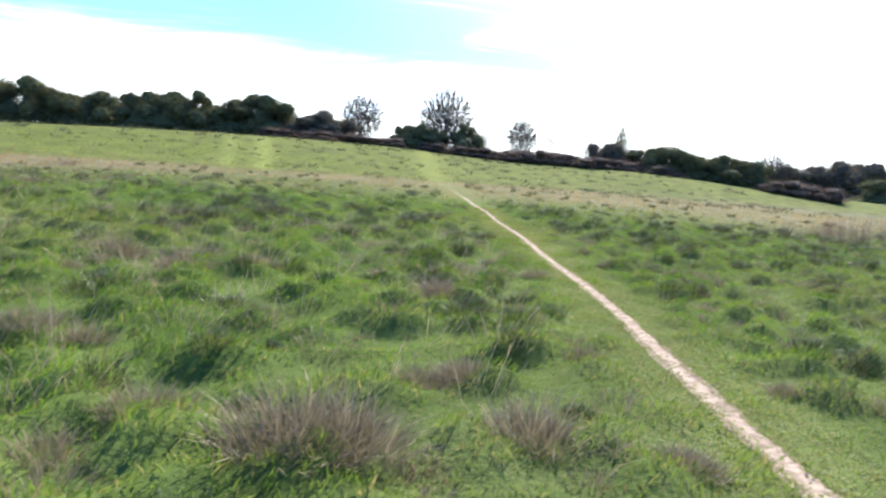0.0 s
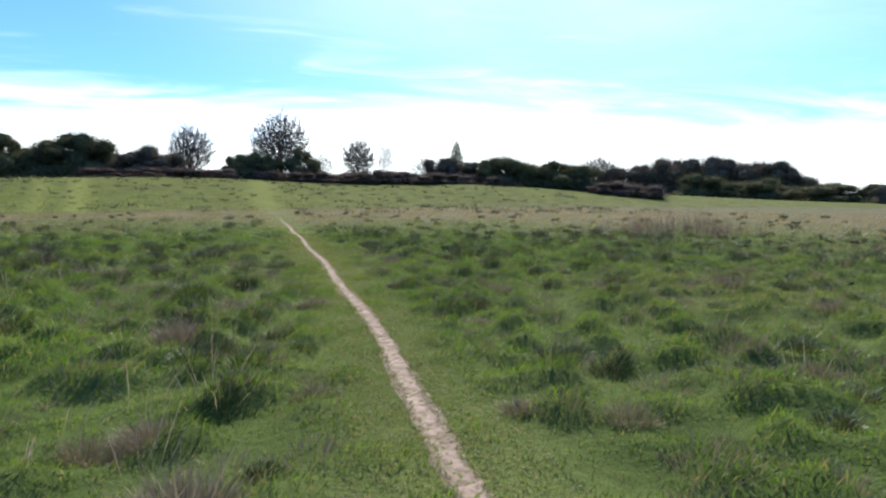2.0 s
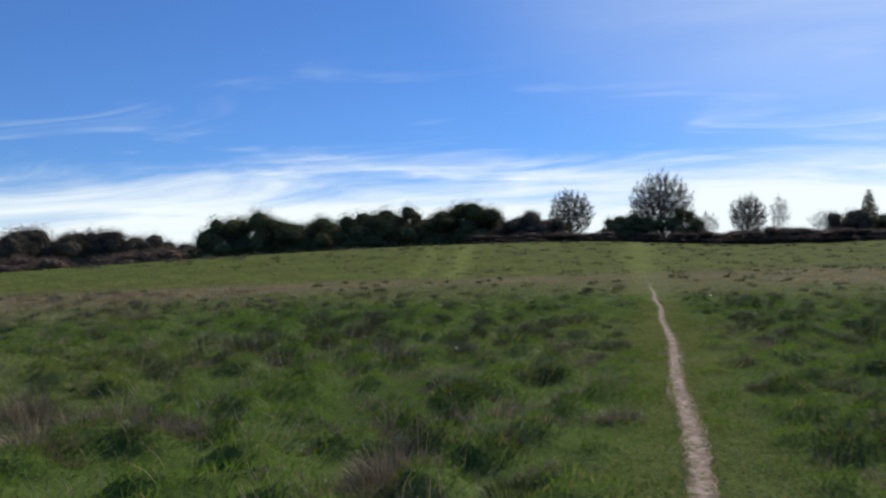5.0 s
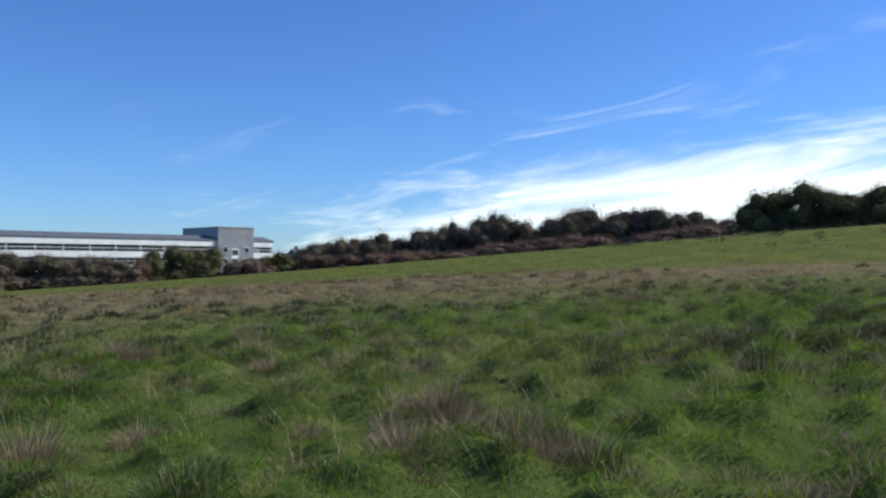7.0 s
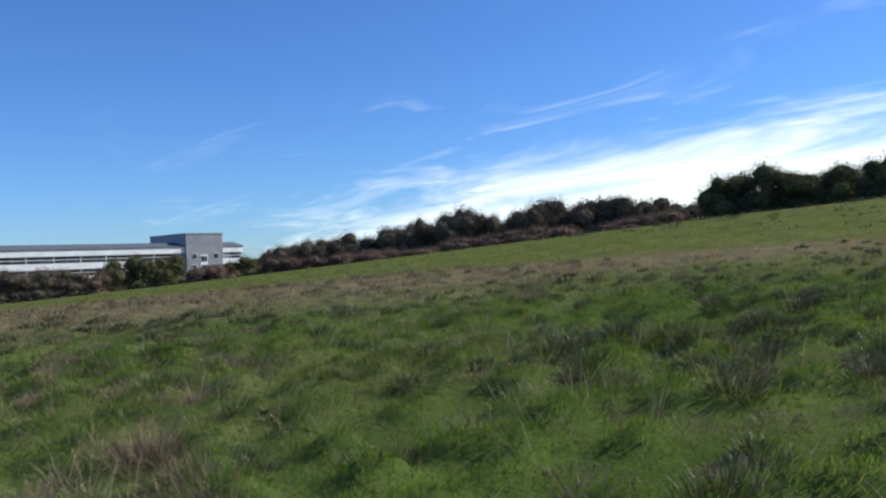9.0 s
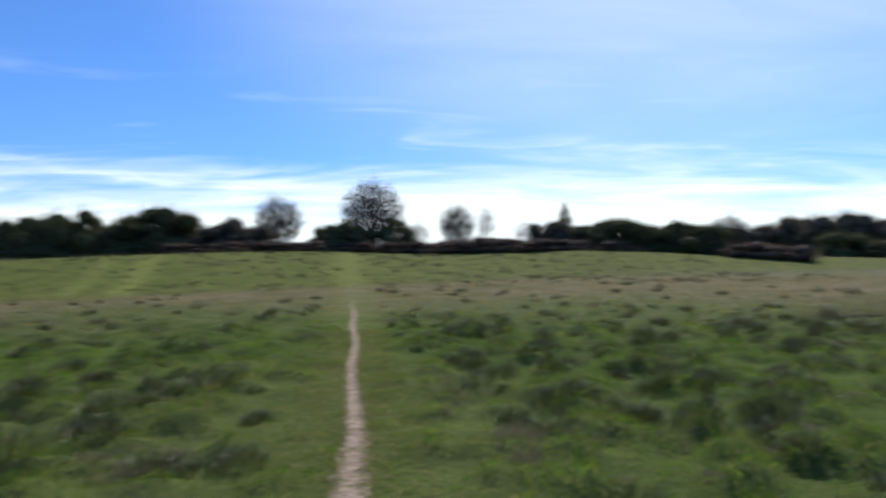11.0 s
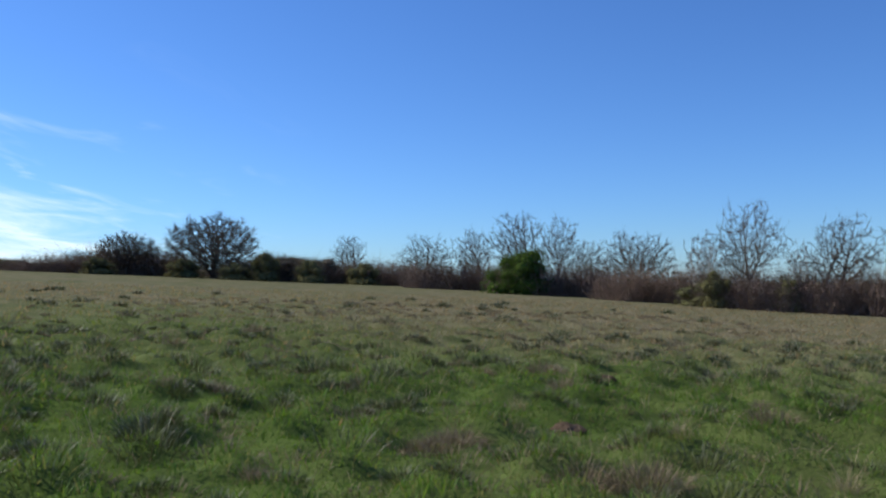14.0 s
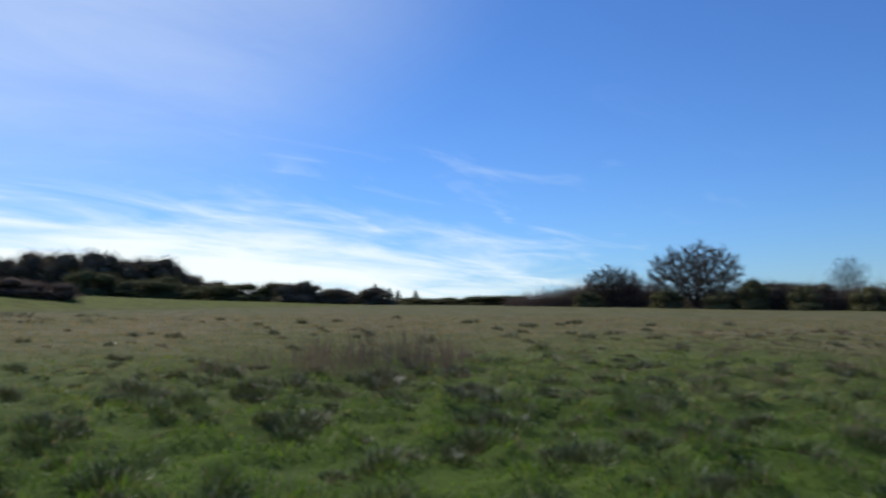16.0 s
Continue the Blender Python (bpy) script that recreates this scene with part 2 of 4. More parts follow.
def land(x, y):
    """Height of the ground: a plain that rises to the north, a low hill on it, and a fall to the west."""
    x, y = np.asarray(x, float), np.asarray(y, float)
    z = 0.0437 * 400 * np.tanh(y / 400)
    z = z + 2.7 * np.exp(-((x + 5) / 60) ** 2) * smooth(beyond_edge(x, y) / (38 - 22 * smooth(x / 25)))
    z = z - 0.046 * 150 * np.tanh(np.logaddexp(0, (-28 - x) / 8) * 8 / 150)
    near = np.exp(-((x - 2) ** 2 + (y - 8) ** 2) / 40 ** 2)
    u = np.maximum(y - 6, 0)
    worn = 1 - np.exp(-((x - 2.01 + 0.068 * u * u / (u + 12)) / 0.8) ** 2)
    return z + near * worn * (0.03 * np.sin(1.7 * x + 0.6 * y) * np.sin(1.3 * y - 0.5 * x) + 0.175 * lump(x, y) ** 2 - 0.04)


def spot(x, y):
    return float(land(x, y))


def trail_x(y):
    """Where the trodden path runs: straight to the north, then bearing slightly west."""
    u = np.maximum(np.asarray(y, float) - 6, 0)
    return 2.01 - 0.068 * u * u / (u + 12) + 0.03 * np.sin(0.8 * np.asarray(y, float))


def dryness(x, y):
    """How much dead grass stands among the green: more to the far edge of the meadow."""
    q = beyond_edge(x, y)
    far = smooth((np.hypot(x - 2, y - 8) - 15) / 27) * (q < 0)
    west = smooth((-x - 9) / 12) * 0.90 * (q < 2)
    east = smooth((x - 9) / 13) * smooth((24 - y) / 14) * 0.5
    base = 0.06 + 0.12 * np.sin(0.45 * x + 1.1) * np.sin(0.38 * y + 0.3)
    dry = np.clip(base + 0.75 * far + west * 0.7 + east, 0, 0.92)
    return np.where(q > 0, 0.12 + 0.68 * np.exp(-q / 2.5), dry)


def mownness(x, y):
    """Pale strips: the path's verges, its run up the hill, and two mown tracks on the slope."""
    q = beyond_edge(x, y)
    up = np.exp(-((x - trail_x(y)) / (0.55 + 0.012 * np.abs(y))) ** 2)
    one = np.exp(-((x - (-14 - 0.26 * (y - 50))) / 0.45) ** 2) * smooth(q / 4) * smooth((84 - y) / 6)
    two = np.exp(-((x - (-11.6 - 0.24 * (y - 50))) / 0.75) ** 2) * smooth(q / 4) * smooth((84 - y) / 6)
    west = smooth((q - 1) / 6) * 0.12
    return np.clip((0.28 + 0.22 * (q > 0)) * up + 0.6 * one + 0.75 * two + west, 0, 1)


def mesh_of(name, verts, faces, material, values=None, smooth_faces=False):
    """A mesh from arrays; all faces have the same number of corners."""
    verts, faces = np.asarray(verts, np.float32), np.asarray(faces, np.int32)
    me = bpy.data.meshes.new(name)
    count, corners = faces.shape
    me.vertices.add(len(verts))
    me.vertices.foreach_set("co", verts.ravel())
    me.loops.add(count * corners)
    me.loops.foreach_set("vertex_index", faces.ravel())
    me.polygons.add(count)
    me.polygons.foreach_set("loop_start", np.arange(0, count * corners, corners, dtype=np.int32))
    for key, v in (values or {}).items():
        me.attributes.new(key, "FLOAT", "POINT").data.foreach_set("value", np.asarray(v, np.float32))
    me.materials.append(material)
    me.update(calc_edges=True)
    me.polygons.foreach_set("use_smooth", np.full(count, smooth_faces))
    me.validate()
    return me


def make_ground():
    rings = np.concatenate([np.arange(0.4, 24, 0.17), np.geomspace(24, 3500, 110)])
    turns = np.linspace(0, 2 * math.pi, 720, endpoint=False)
    r, a = np.meshgrid(rings, turns, indexing="ij")
    x, y = 2 + r * np.sin(a), 8 + r * np.cos(a)
    v = np.stack([x, y, land(x, y)], -1).reshape(-1, 3)
    i, j = np.meshgrid(np.arange(len(rings) - 1), np.arange(720), indexing="ij")
    k = (j + 1) % 720
    f = np.stack([i * 720 + j, i * 720 + k, (i + 1) * 720 + k, (i + 1) * 720 + j], -1).reshape(-1, 4)[:, ::-1]
    v = np.vstack([v, [[2, 8, spot(2, 8)]]])
    hub = len(v) - 1
    me = mesh_of("ground", v, f, GROUND, {"dry": dryness(v[:, 0], v[:, 1]), "mown": mownness(v[:, 0], v[:, 1]),
                                            "slope": smooth(beyond_edge(v[:, 0], v[:, 1]) / 3)}, True)
    bm = bmesh.new()
    bm.from_mesh(me)
    bm.verts.ensure_lookup_table()
    for n in range(720):
        bm.faces.new((bm.verts[hub], bm.verts[n], bm.verts[(n + 1) % 720])).smooth = True
    bmesh.ops.recalc_face_normals(bm, faces=bm.faces)
    bm.to_mesh(me)
    bm.free()
    ob = new("ground", me)
    tagged(ob, "rough green spring meadow rising to a low hill", "ground", kind="structure")


make_ground()


def make_trail():
    """The bare strip worn into the grass, with ragged sides, a hand's breadth of them crumbling."""
    y = np.arange(-6, 46, 0.03)
    rnd = np.random.RandomState(5)

    def wobble(n):
        slow, quick = rnd.rand(n // 23 + 4), rnd.rand(n // 4 + 4)
        return 0.55 * np.interp(np.arange(n) / 23, np.arange(len(slow)), slow) + 0.45 * np.interp(np.arange(n) / 4, np.arange(len(quick)), quick)
    fade = np.clip((45 - y) / 26, 0.10, 1)
    left, right = (0.060 + 0.105 * wobble(len(y))) * fade, (0.060 + 0.105 * wobble(len(y))) * fade
    c = trail_x(y)
    cols, lift = [], []
    for u in np.linspace(-1, 1, 9):
        cols.append(c + np.where(u < 0, left * u, right * u))
        lift.append(np.where(abs(u) > 0.9, 0.001, 0.009) - 0.006 * (1 - u * u) + 0.004 * rnd.randn(len(y)) * (abs(u) < 0.9))
    v = np.stack([np.stack([x, y, land(x, y) + h], -1) for x, h in zip(cols, lift)], 1).reshape(-1, 3)
    i, j = np.meshgrid(np.arange(len(y) - 1), np.arange(8), indexing="ij")
    f = np.stack([i * 9 + j, i * 9 + j + 1, (i + 1) * 9 + j + 1, (i + 1) * 9 + j], -1).reshape(-1, 4)
    ob = new("footpath", mesh_of("footpath", v, f, DIRT, None, True))
    tagged(ob, "narrow bare earth footpath trodden through the meadow", "path", kind="structure")


make_trail()


# ---- grass ----
def kites(base, tip, width, seed):
    """Leaf-shaped blades, four corners and two triangles each, from base points to tips."""
    rnd = np.random.RandomState(seed)
    n = len(base)
    turn = rnd.rand(n) * 2 * math.pi
    side = np.stack([np.cos(turn), np.sin(turn), np.zeros(n)], -1) * width[:, None] * 0.5
    bend = base * 0.55 + tip * 0.45
    bend[:, 2] += 0.16 * np.hypot(tip[:, 0] - base[:, 0], tip[:, 1] - base[:, 1])
    v = np.stack([base, bend + side, bend - side, tip], 1).reshape(-1, 3)
    k = np.arange(n)[:, None] * 4
    f = np.stack([np.hstack([k, k + 1, k + 2]), np.hstack([k + 1, k + 3, k + 2])], 1).reshape(-1, 3)
    return v, f


def make_grass(name, count, r0, r1, wide, tall, seed):
    rnd = np.random.RandomState(seed)
    m = int(count * 2.2)
    r = r0 * (r1 / r0) ** rnd.rand(m) if r0 > 9 else np.sqrt(r0 ** 2 + (r1 ** 2 - r0 ** 2) * rnd.rand(m))
    a = rnd.rand(m) * 2 * math.pi
    along = rnd.rand(m) * 16
    x, y = 2 + r * np.sin(a), along + r * np.cos(a)
    ok = (y > 1.5 - 0.2 * np.abs(x)) & (np.abs(x - trail_x(y)) > 0.05 + 0.10 * rnd.rand(m))
    near_path = np.exp(-((x - trail_x(y)) / 0.75) ** 2)
    t = lump(x, y)
    ok &= rnd.rand(m) < 0.35 + 0.9 * t
    x, y, t, near_path, r = (q[ok][:count] for q in (x, y, t, near_path, r))
    n = len(x)
    base = np.stack([x, y, land(x, y) - 0.01], -1)
    high = tall * (0.35 + 0.5 * rnd.rand(n) + 1.1 * t ** 3) * (1 - 0.38 * near_path)
    lean = 0.25 + 0.65 * rnd.rand(n)
    way = rnd.rand(n) * 2 * math.pi
    tip = base + np.stack([np.cos(way) * high * lean + 0.25 * high, np.sin(way) * high * lean, high * (1.05 - 0.45 * lean)], -1)
    v, f = kites(base, tip, wide * (0.6 + 0.8 * rnd.rand(n)) * np.maximum(1, r / 9), seed + 1)
    dry = dryness(x, y) * 1.15 + 0.55 * (rnd.rand(n) < 0.10 + 0.25 * dryness(x, y))
    ob = new(name, mesh_of(name, v, f, BLADE, {"dry": np.repeat(np.clip(dry - 0.08, 0, 1), 4)}))
    tagged(ob, "uneven bright green meadow grass mixed with straw blades", "grass", kind="stuff")


make_grass("meadow_grass", 330000, 0.6, 13, 0.0075, 0.075, 11)
make_grass("far_meadow_grass", 150000, 11, 62, 0.010, 0.10, 21)


def make_tussocks(name, count, r0, r1, per, tall, spread, material, seed, dry_range, label, area=None, wide=0.0085):
    """Clumps of long arching blades scattered over the meadow."""
    rnd = np.random.RandomState(seed)
    r = np.sqrt(r0 ** 2 + (r1 ** 2 - r0 ** 2) * rnd.rand(count * 3)) if r1 < 30 else r0 * (r1 / r0) ** rnd.rand(count * 3)
    a = rnd.rand(count * 3) * 2 * math.pi
    cx, cy = 2 + r * np.sin(a), rnd.rand(count * 3) * 16 + r * np.cos(a)
    if area:
        x0, y0, x1, y1 = area
        cx, cy = x0 + (x1 - x0) * rnd.rand(count * 3), y0 + (y1 - y0) * rnd.rand(count * 3)
        r = np.hypot(cx - 2, cy - 8)
    ok = (np.abs(cx - trail_x(cy)) > 0.75) & (cy > 2.5) & ((beyond_edge(cx, cy) < 0) | bool(area))
    cx, cy = cx[ok][:count], cy[ok][:count]
    r = np.hypot(cx - 2, cy - np.clip(cy, 0, 16))
    n = len(cx)
    size = 0.55 + 0.8 * rnd.rand(n) ** 1.5
    which = np.repeat(np.arange(n), per)
    m = len(which)
    way, off = rnd.rand(m) * 2 * math.pi, np.sqrt(rnd.rand(m))
    s = size[which]
    bx, by = cx[which] + np.cos(way) * off * spread * 0.55 * s, cy[which] + np.sin(way) * off * spread * 0.75 * s
    base = np.stack([bx, by, land(bx, by) - 0.02], -1)
    high = tall * s * (0.6 + 0.5 * rnd.rand(m)) * np.sqrt(1.08 - off ** 2)
    out = off * 0.9 + 0.4 * rnd.rand(m) - 0.1
    way = way + rnd.randn(m) * 0.5
    tip = base + np.stack([np.cos(way) * out * high + 0.12 * high, np.sin(way) * out * high, high * (1.0 - 0.25 * off)], -1)
    v, f = kites(base, tip, wide * (0.6 + 0.8 * rnd.rand(m)) * np.maximum(1, r[which] / 10), seed + 1)
    lo, hi = dry_range
    dry = (lo + (hi - lo) * rnd.rand(n))[which] * (0.6 + 0.6 * rnd.rand(m))
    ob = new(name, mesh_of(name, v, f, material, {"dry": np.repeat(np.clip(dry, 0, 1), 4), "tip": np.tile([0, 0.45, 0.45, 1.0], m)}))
    tagged(ob, label, "grass tussocks", kind="stuff")


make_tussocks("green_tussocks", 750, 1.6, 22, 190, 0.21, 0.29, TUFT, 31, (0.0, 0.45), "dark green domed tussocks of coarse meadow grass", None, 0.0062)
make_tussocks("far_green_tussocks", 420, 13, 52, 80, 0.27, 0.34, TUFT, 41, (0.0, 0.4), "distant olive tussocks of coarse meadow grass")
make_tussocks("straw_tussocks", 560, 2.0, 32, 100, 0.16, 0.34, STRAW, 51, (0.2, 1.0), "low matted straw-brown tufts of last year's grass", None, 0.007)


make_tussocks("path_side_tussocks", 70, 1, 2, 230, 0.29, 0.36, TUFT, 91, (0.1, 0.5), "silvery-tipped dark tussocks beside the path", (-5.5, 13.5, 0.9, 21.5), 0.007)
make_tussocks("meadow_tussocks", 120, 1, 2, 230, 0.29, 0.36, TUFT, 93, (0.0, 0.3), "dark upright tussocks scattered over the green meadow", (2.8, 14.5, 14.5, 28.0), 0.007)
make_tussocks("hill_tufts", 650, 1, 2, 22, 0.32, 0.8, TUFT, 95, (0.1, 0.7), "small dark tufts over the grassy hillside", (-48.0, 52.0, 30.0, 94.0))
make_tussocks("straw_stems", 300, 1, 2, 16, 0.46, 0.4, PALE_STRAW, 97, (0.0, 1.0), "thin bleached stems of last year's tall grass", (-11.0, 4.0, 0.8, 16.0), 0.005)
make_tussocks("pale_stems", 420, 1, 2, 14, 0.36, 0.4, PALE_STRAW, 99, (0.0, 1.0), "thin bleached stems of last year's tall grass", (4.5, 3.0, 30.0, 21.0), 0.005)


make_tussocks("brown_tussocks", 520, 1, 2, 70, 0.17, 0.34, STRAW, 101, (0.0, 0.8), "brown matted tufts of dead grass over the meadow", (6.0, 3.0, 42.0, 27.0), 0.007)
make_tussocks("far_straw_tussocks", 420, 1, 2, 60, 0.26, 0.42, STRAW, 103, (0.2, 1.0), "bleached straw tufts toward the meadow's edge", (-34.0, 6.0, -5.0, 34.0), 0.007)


def make_verge():
    """Short trampled blades on both sides of the bare strip, some of them lying across its edge."""
    rnd = np.random.RandomState(71)
    n = 60000
    y = -2 + 30 * rnd.rand(n) ** 1.3
    off = (0.075 + 0.55 * rnd.rand(n) ** 1.6) * np.where(rnd.rand(n) < 0.5, -1, 1)
    x = trail_x(y) + off
    base = np.stack([x, y, land(x, y) - 0.004], -1)
    way = rnd.rand(n) * 2 * math.pi
    long = 0.03 + 0.05 * rnd.rand(n)
    tip = base + np.stack([np.cos(way) * long, np.sin(way) * long, 0.010 + 0.030 * rnd.rand(n)], -1)
    v, f = kites(base, tip, 0.006 * (0.6 + 0.8 * rnd.rand(n)) * np.maximum(1, y / 12), 72)
    dry = np.where(rnd.rand(n) < 0.33, 0.9, 0.25) * (0.5 + 0.5 * rnd.rand(n))
    ob = new("path_verge_grass", mesh_of("path_verge_grass", v, f, BLADE, {"dry": np.repeat(dry, 4)}))
    tagged(ob, "short trampled green and straw blades beside the footpath", "grass", kind="stuff")


make_verge()


# ---- single clumps of dead grass ----
def part(name, me, parent, label=""):
    ob = new(name, me)
    ob.parent = parent
    if label:
        ob["label"] = label
    return ob


def dead_clump_mesh(seed, blades, tall, spread, straw=None):
    rnd = np.random.RandomState(seed)
    way, off = rnd.rand(blades) * 2 * math.pi, np.sqrt(rnd.rand(blades))
    base = np.stack([np.cos(way) * off * spread * 0.5, np.sin(way) * off * spread * 0.5, np.full(blades, -0.03)], -1)
    high = tall * (0.35 + 0.7 * rnd.rand(blades)) * (1.1 - 0.5 * off)
    out = 0.25 + off * 1.1 * rnd.rand(blades)
    way = way + rnd.randn(blades) * 0.9
    tip = base + np.stack([np.cos(way) * out * high, np.sin(way) * out * high, high * (1.0 - 0.5 * off)], -1)
    v, f = kites(base, tip, 0.0046 * (0.6 + 0.8 * rnd.rand(blades)), seed + 1)
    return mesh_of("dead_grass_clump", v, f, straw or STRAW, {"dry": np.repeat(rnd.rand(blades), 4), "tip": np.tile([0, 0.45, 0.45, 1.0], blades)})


CLUMP_MESHES = [dead_clump_mesh(60 + n, 600, 0.20 + 0.03 * n, 0.34 + 0.05 * n) for n in range(4)]
TALL_CLUMP = dead_clump_mesh(70, 1000, 0.42, 0.55)
PALE_CLUMPS = [dead_clump_mesh(73 + n, 130, 0.50, 0.22, PALE_STRAW) for n in range(3)]


def dead_clump(x, y, size, n, tall=False):
    ob = new("dead_grass_clump", TALL_CLUMP if tall else CLUMP_MESHES[n % 4])
    ob.matrix_world = pose(x, y, spot(x, y), 0, 0, 77 * n) @ Matrix.Diagonal((size, size, size, 1))
    words = "tall clump of bleached dead grass stems in the meadow" if tall else "brown clump of matted dead grass in the meadow"
    tagged(ob, words, "grass clump", "dead grass clumps", "thing")


NEAR_PATH = [
    (-0.65, 3.91, 1.3), (-0.4, 3.99, 1.1), (0.26, 5.58, 1), (0.62, 4.41, 1.2), (1.36, 4.02, 1), (-1.73, 3.64, 1.2),
    (-2.89, 5.56, 1), (-1.49, 4.17, 1), (-2.51, 5.71, 1.1), (-2.22, 9.5, 1.2), (0.02, 9.09, 1.1), (0.56, 4.56, 1.2),
    (1.35, 4.21, 1), (0.22, 5.77, 1.1), (-0.11, 5.49, 1), (0.02, 8.7, 1.1), (4.6, 6.71, 1), (5.56, 6.84, 1.2),
    (7.95, 9.81, 1.1), (7.88, 10.31, 1), (2.68, 5.94, 0.9), (1.24, 6.64, 1), (3.36, 5.71, 1),
]
WEST = [
    (-0.02, 9.01, 1.2), (-2.03, 9.62, 1.2), (-7.95, 12.33, 1.3), (-0.62, 10.0, 1), (-2.87, 8.9, 1.3), (1.33, 11.17, 1.2),
    (0.32, 9.95, 1), (-9.83, 8.64, 1.3), (-4.85, 7.6, 1), (-4.12, 8.7, 1.1), (-6.04, 11.07, 1.1), (-4.29, 10.1, 1.3),
    (-2.97, 9.99, 1.3), (-2.36, 9.9, 1.3), (-4.56, 6.7, 1.3), (-10.29, 10.57, 1.1), (-10.2, 19.69, 1.3), (-4.09, 10.04, 1.3),
    (-6.14, 10.66, 1.1), (-7.64, 9.96, 1.2), (-8.69, 12.27, 1.2), (-5.84, 12.75, 1), (-11.57, 11.25, 1.1), (-10.75, 19.93, 1.3),
    (-9.12, 17.33, 1.1),
]
EAST = [
    (11.52, 17.11, 1.2), (9.57, 14.16, 1.3), (9.21, 14.53, 1), (13.59, 12.83, 1.2), (25.83, 9.67, 1.1), (14.82, 14.02, 1.1),
    (8.28, 13.2, 1.2), (8.22, 12.73, 1.3), (12.36, 10.51, 1.1), (12.58, 15.62, 1.1), (11.34, 17.66, 1), (14.68, 13.08, 1.3),
    (11.85, 17.34, 1.2), (15.89, 14.39, 1.1), (9.3, 14.27, 1.1), (11.08, 10.82, 1.2), (7.72, 15.58, 1), (16.44, 19.65, 1.3),
    (19.63, 19.13, 1),
]
for n, (x, y, size) in enumerate(NEAR_PATH + WEST + EAST):
    dead_clump(x, y, size, n, n in (0, 1, 30, 37, 40))


PALE = [
    (-9.58, 10.41, 1.1), (-8.2, 10.1, 0.9), (-10.4, 11.87, 1.1), (-11.16, 12.93, 1.2), (-6.27, 11.16, 1.1), (-7.2, 10.9, 0.8),
    (-4.47, 9.78, 0.9), (-6.09, 14.5, 0.7), (-3.6, 9.2, 0.8), (-4.0, 9.4, 0.9), (-5.2, 10.3, 0.6), (-2.9, 9.3, 0.8),
    (9.4, 12.2, 0.7), (11.3, 13.6, 0.8), (12.9, 14.6, 0.8), (8.6, 11.1, 0.8), (15.6, 10.2, 0.9), (17.2, 11.6, 0.8),
]
for n, (x, y, size) in enumerate(PALE):
    ob = new("straw_tuft", PALE_CLUMPS[n % 3])
    ob.matrix_world = pose(x, y, spot(x, y), 0, 0, 131 * n) @ Matrix.Diagonal((size, size, size, 1))
    tagged(ob, "upright tuft of pale bleached grass stems", "grass tuft", "pale straw tufts", "thing")


def molehill(x, y, size, seed):
    """A heap of crumbled earth thrown up in the grass."""
    rnd = np.random.RandomState(seed)
    bm = bmesh.new()
    bmesh.ops.create_icosphere(bm, subdivisions=3, radius=1)
    for v in bm.verts:
        k = 1 + 0.22 * noise.noise(v.co * 2.3 + Vector((seed, 0, 0))) + 0.10 * rnd.randn()
        v.co = Vector((v.co.x * k * size, v.co.y * k * size * 0.8, (v.co.z * k * 0.45 - 0.05) * size))
    me = bpy.data.meshes.new("molehill")
    bm.to_mesh(me)
    bm.free()
    me.materials.append(SOIL)
    ob = new("molehill", me)
    ob.location = (x, y, spot(x, y))
    tagged(ob, "small heap of dark crumbled earth in the grass", "molehill", "molehills", "thing")


SOIL = mat_plain("dark_crumbled_soil", (0.045, 0.032, 0.022), (0.100, 0.070, 0.048), 30.0, 0.95, 1.0, 0.02, spec=0.05)
molehill(10.38, 13.09, 0.25, 3)
molehill(14.64, 12.09, 0.20, 4)


def dry_stem(x, y, turn, reach, high, seed):
    """One long dead stem, bent over in an arch."""
    rnd = np.random.RandomState(seed)
    a = radians(turn)
    verts, faces = [], []
    for k in range(13):
        u = k / 12
        out = reach * (0.25 * u + 0.75 * u * u)
        p = np.array([x + math.cos(a) * out + 0.008 * rnd.randn(), y + math.sin(a) * out + 0.008 * rnd.randn(), spot(x, y) - 0.02 + high * math.sin(2.5 * u)])
        for n in range(5):
            w, r = 2 * math.pi * n / 5, 0.0075 * (1.05 - u)
            verts.append(p + np.array([-math.sin(a) * math.cos(w), math.cos(a) * math.cos(w), 0]) * r + np.array([math.cos(a), math.sin(a), 1]) * 0.7 * math.sin(w) * r)
            if k:
                m = 5 * (k - 1)
                faces.append((m + n, m + (n + 1) % 5, m + 5 + (n + 1) % 5, m + 5 + n))
    v, f = np.array(verts), np.array(faces)
    ob = new("dry_stem", mesh_of("dry_stem", v, f, PALE_STRAW, None, True))
    tagged(ob, "single long bleached dead stem arching over the grass", "stem", "arching dead stems", "thing")


# ---- dry stalks standing in the meadow ----
def make_stalks(cx, cy, rx, ry, count, tall, seed):
    rnd = np.random.RandomState(seed)
    a, q = rnd.rand(count) * 2 * math.pi, np.sqrt(rnd.rand(count))
    x, y = cx + np.cos(a) * q * rx, cy + np.sin(a) * q * ry
    high = tall * (0.4 + 0.65 * rnd.rand(count)) * (1.1 - 0.4 * q)
    base = np.stack([x, y, land(x, y) - 0.03], -1)
    tip = base + np.stack([0.12 * high * rnd.randn(count), 0.12 * high * rnd.randn(count), high], -1)
    v, f = kites(base, tip, 0.008 + 0.006 * rnd.rand(count), seed)
    ob = new("dry_stalks", mesh_of("dry_stalks", v, f, STALK))
    tagged(ob, "patch of upright reddish brown dry dock stalks", "dry stalks", kind="stuff")


make_stalks(13.9, 26.0, 2.1, 1.3, 620, 1.2, 81)
make_stalks(14.3, 27.3, 3.6, 2.0, 500, 0.8, 83)


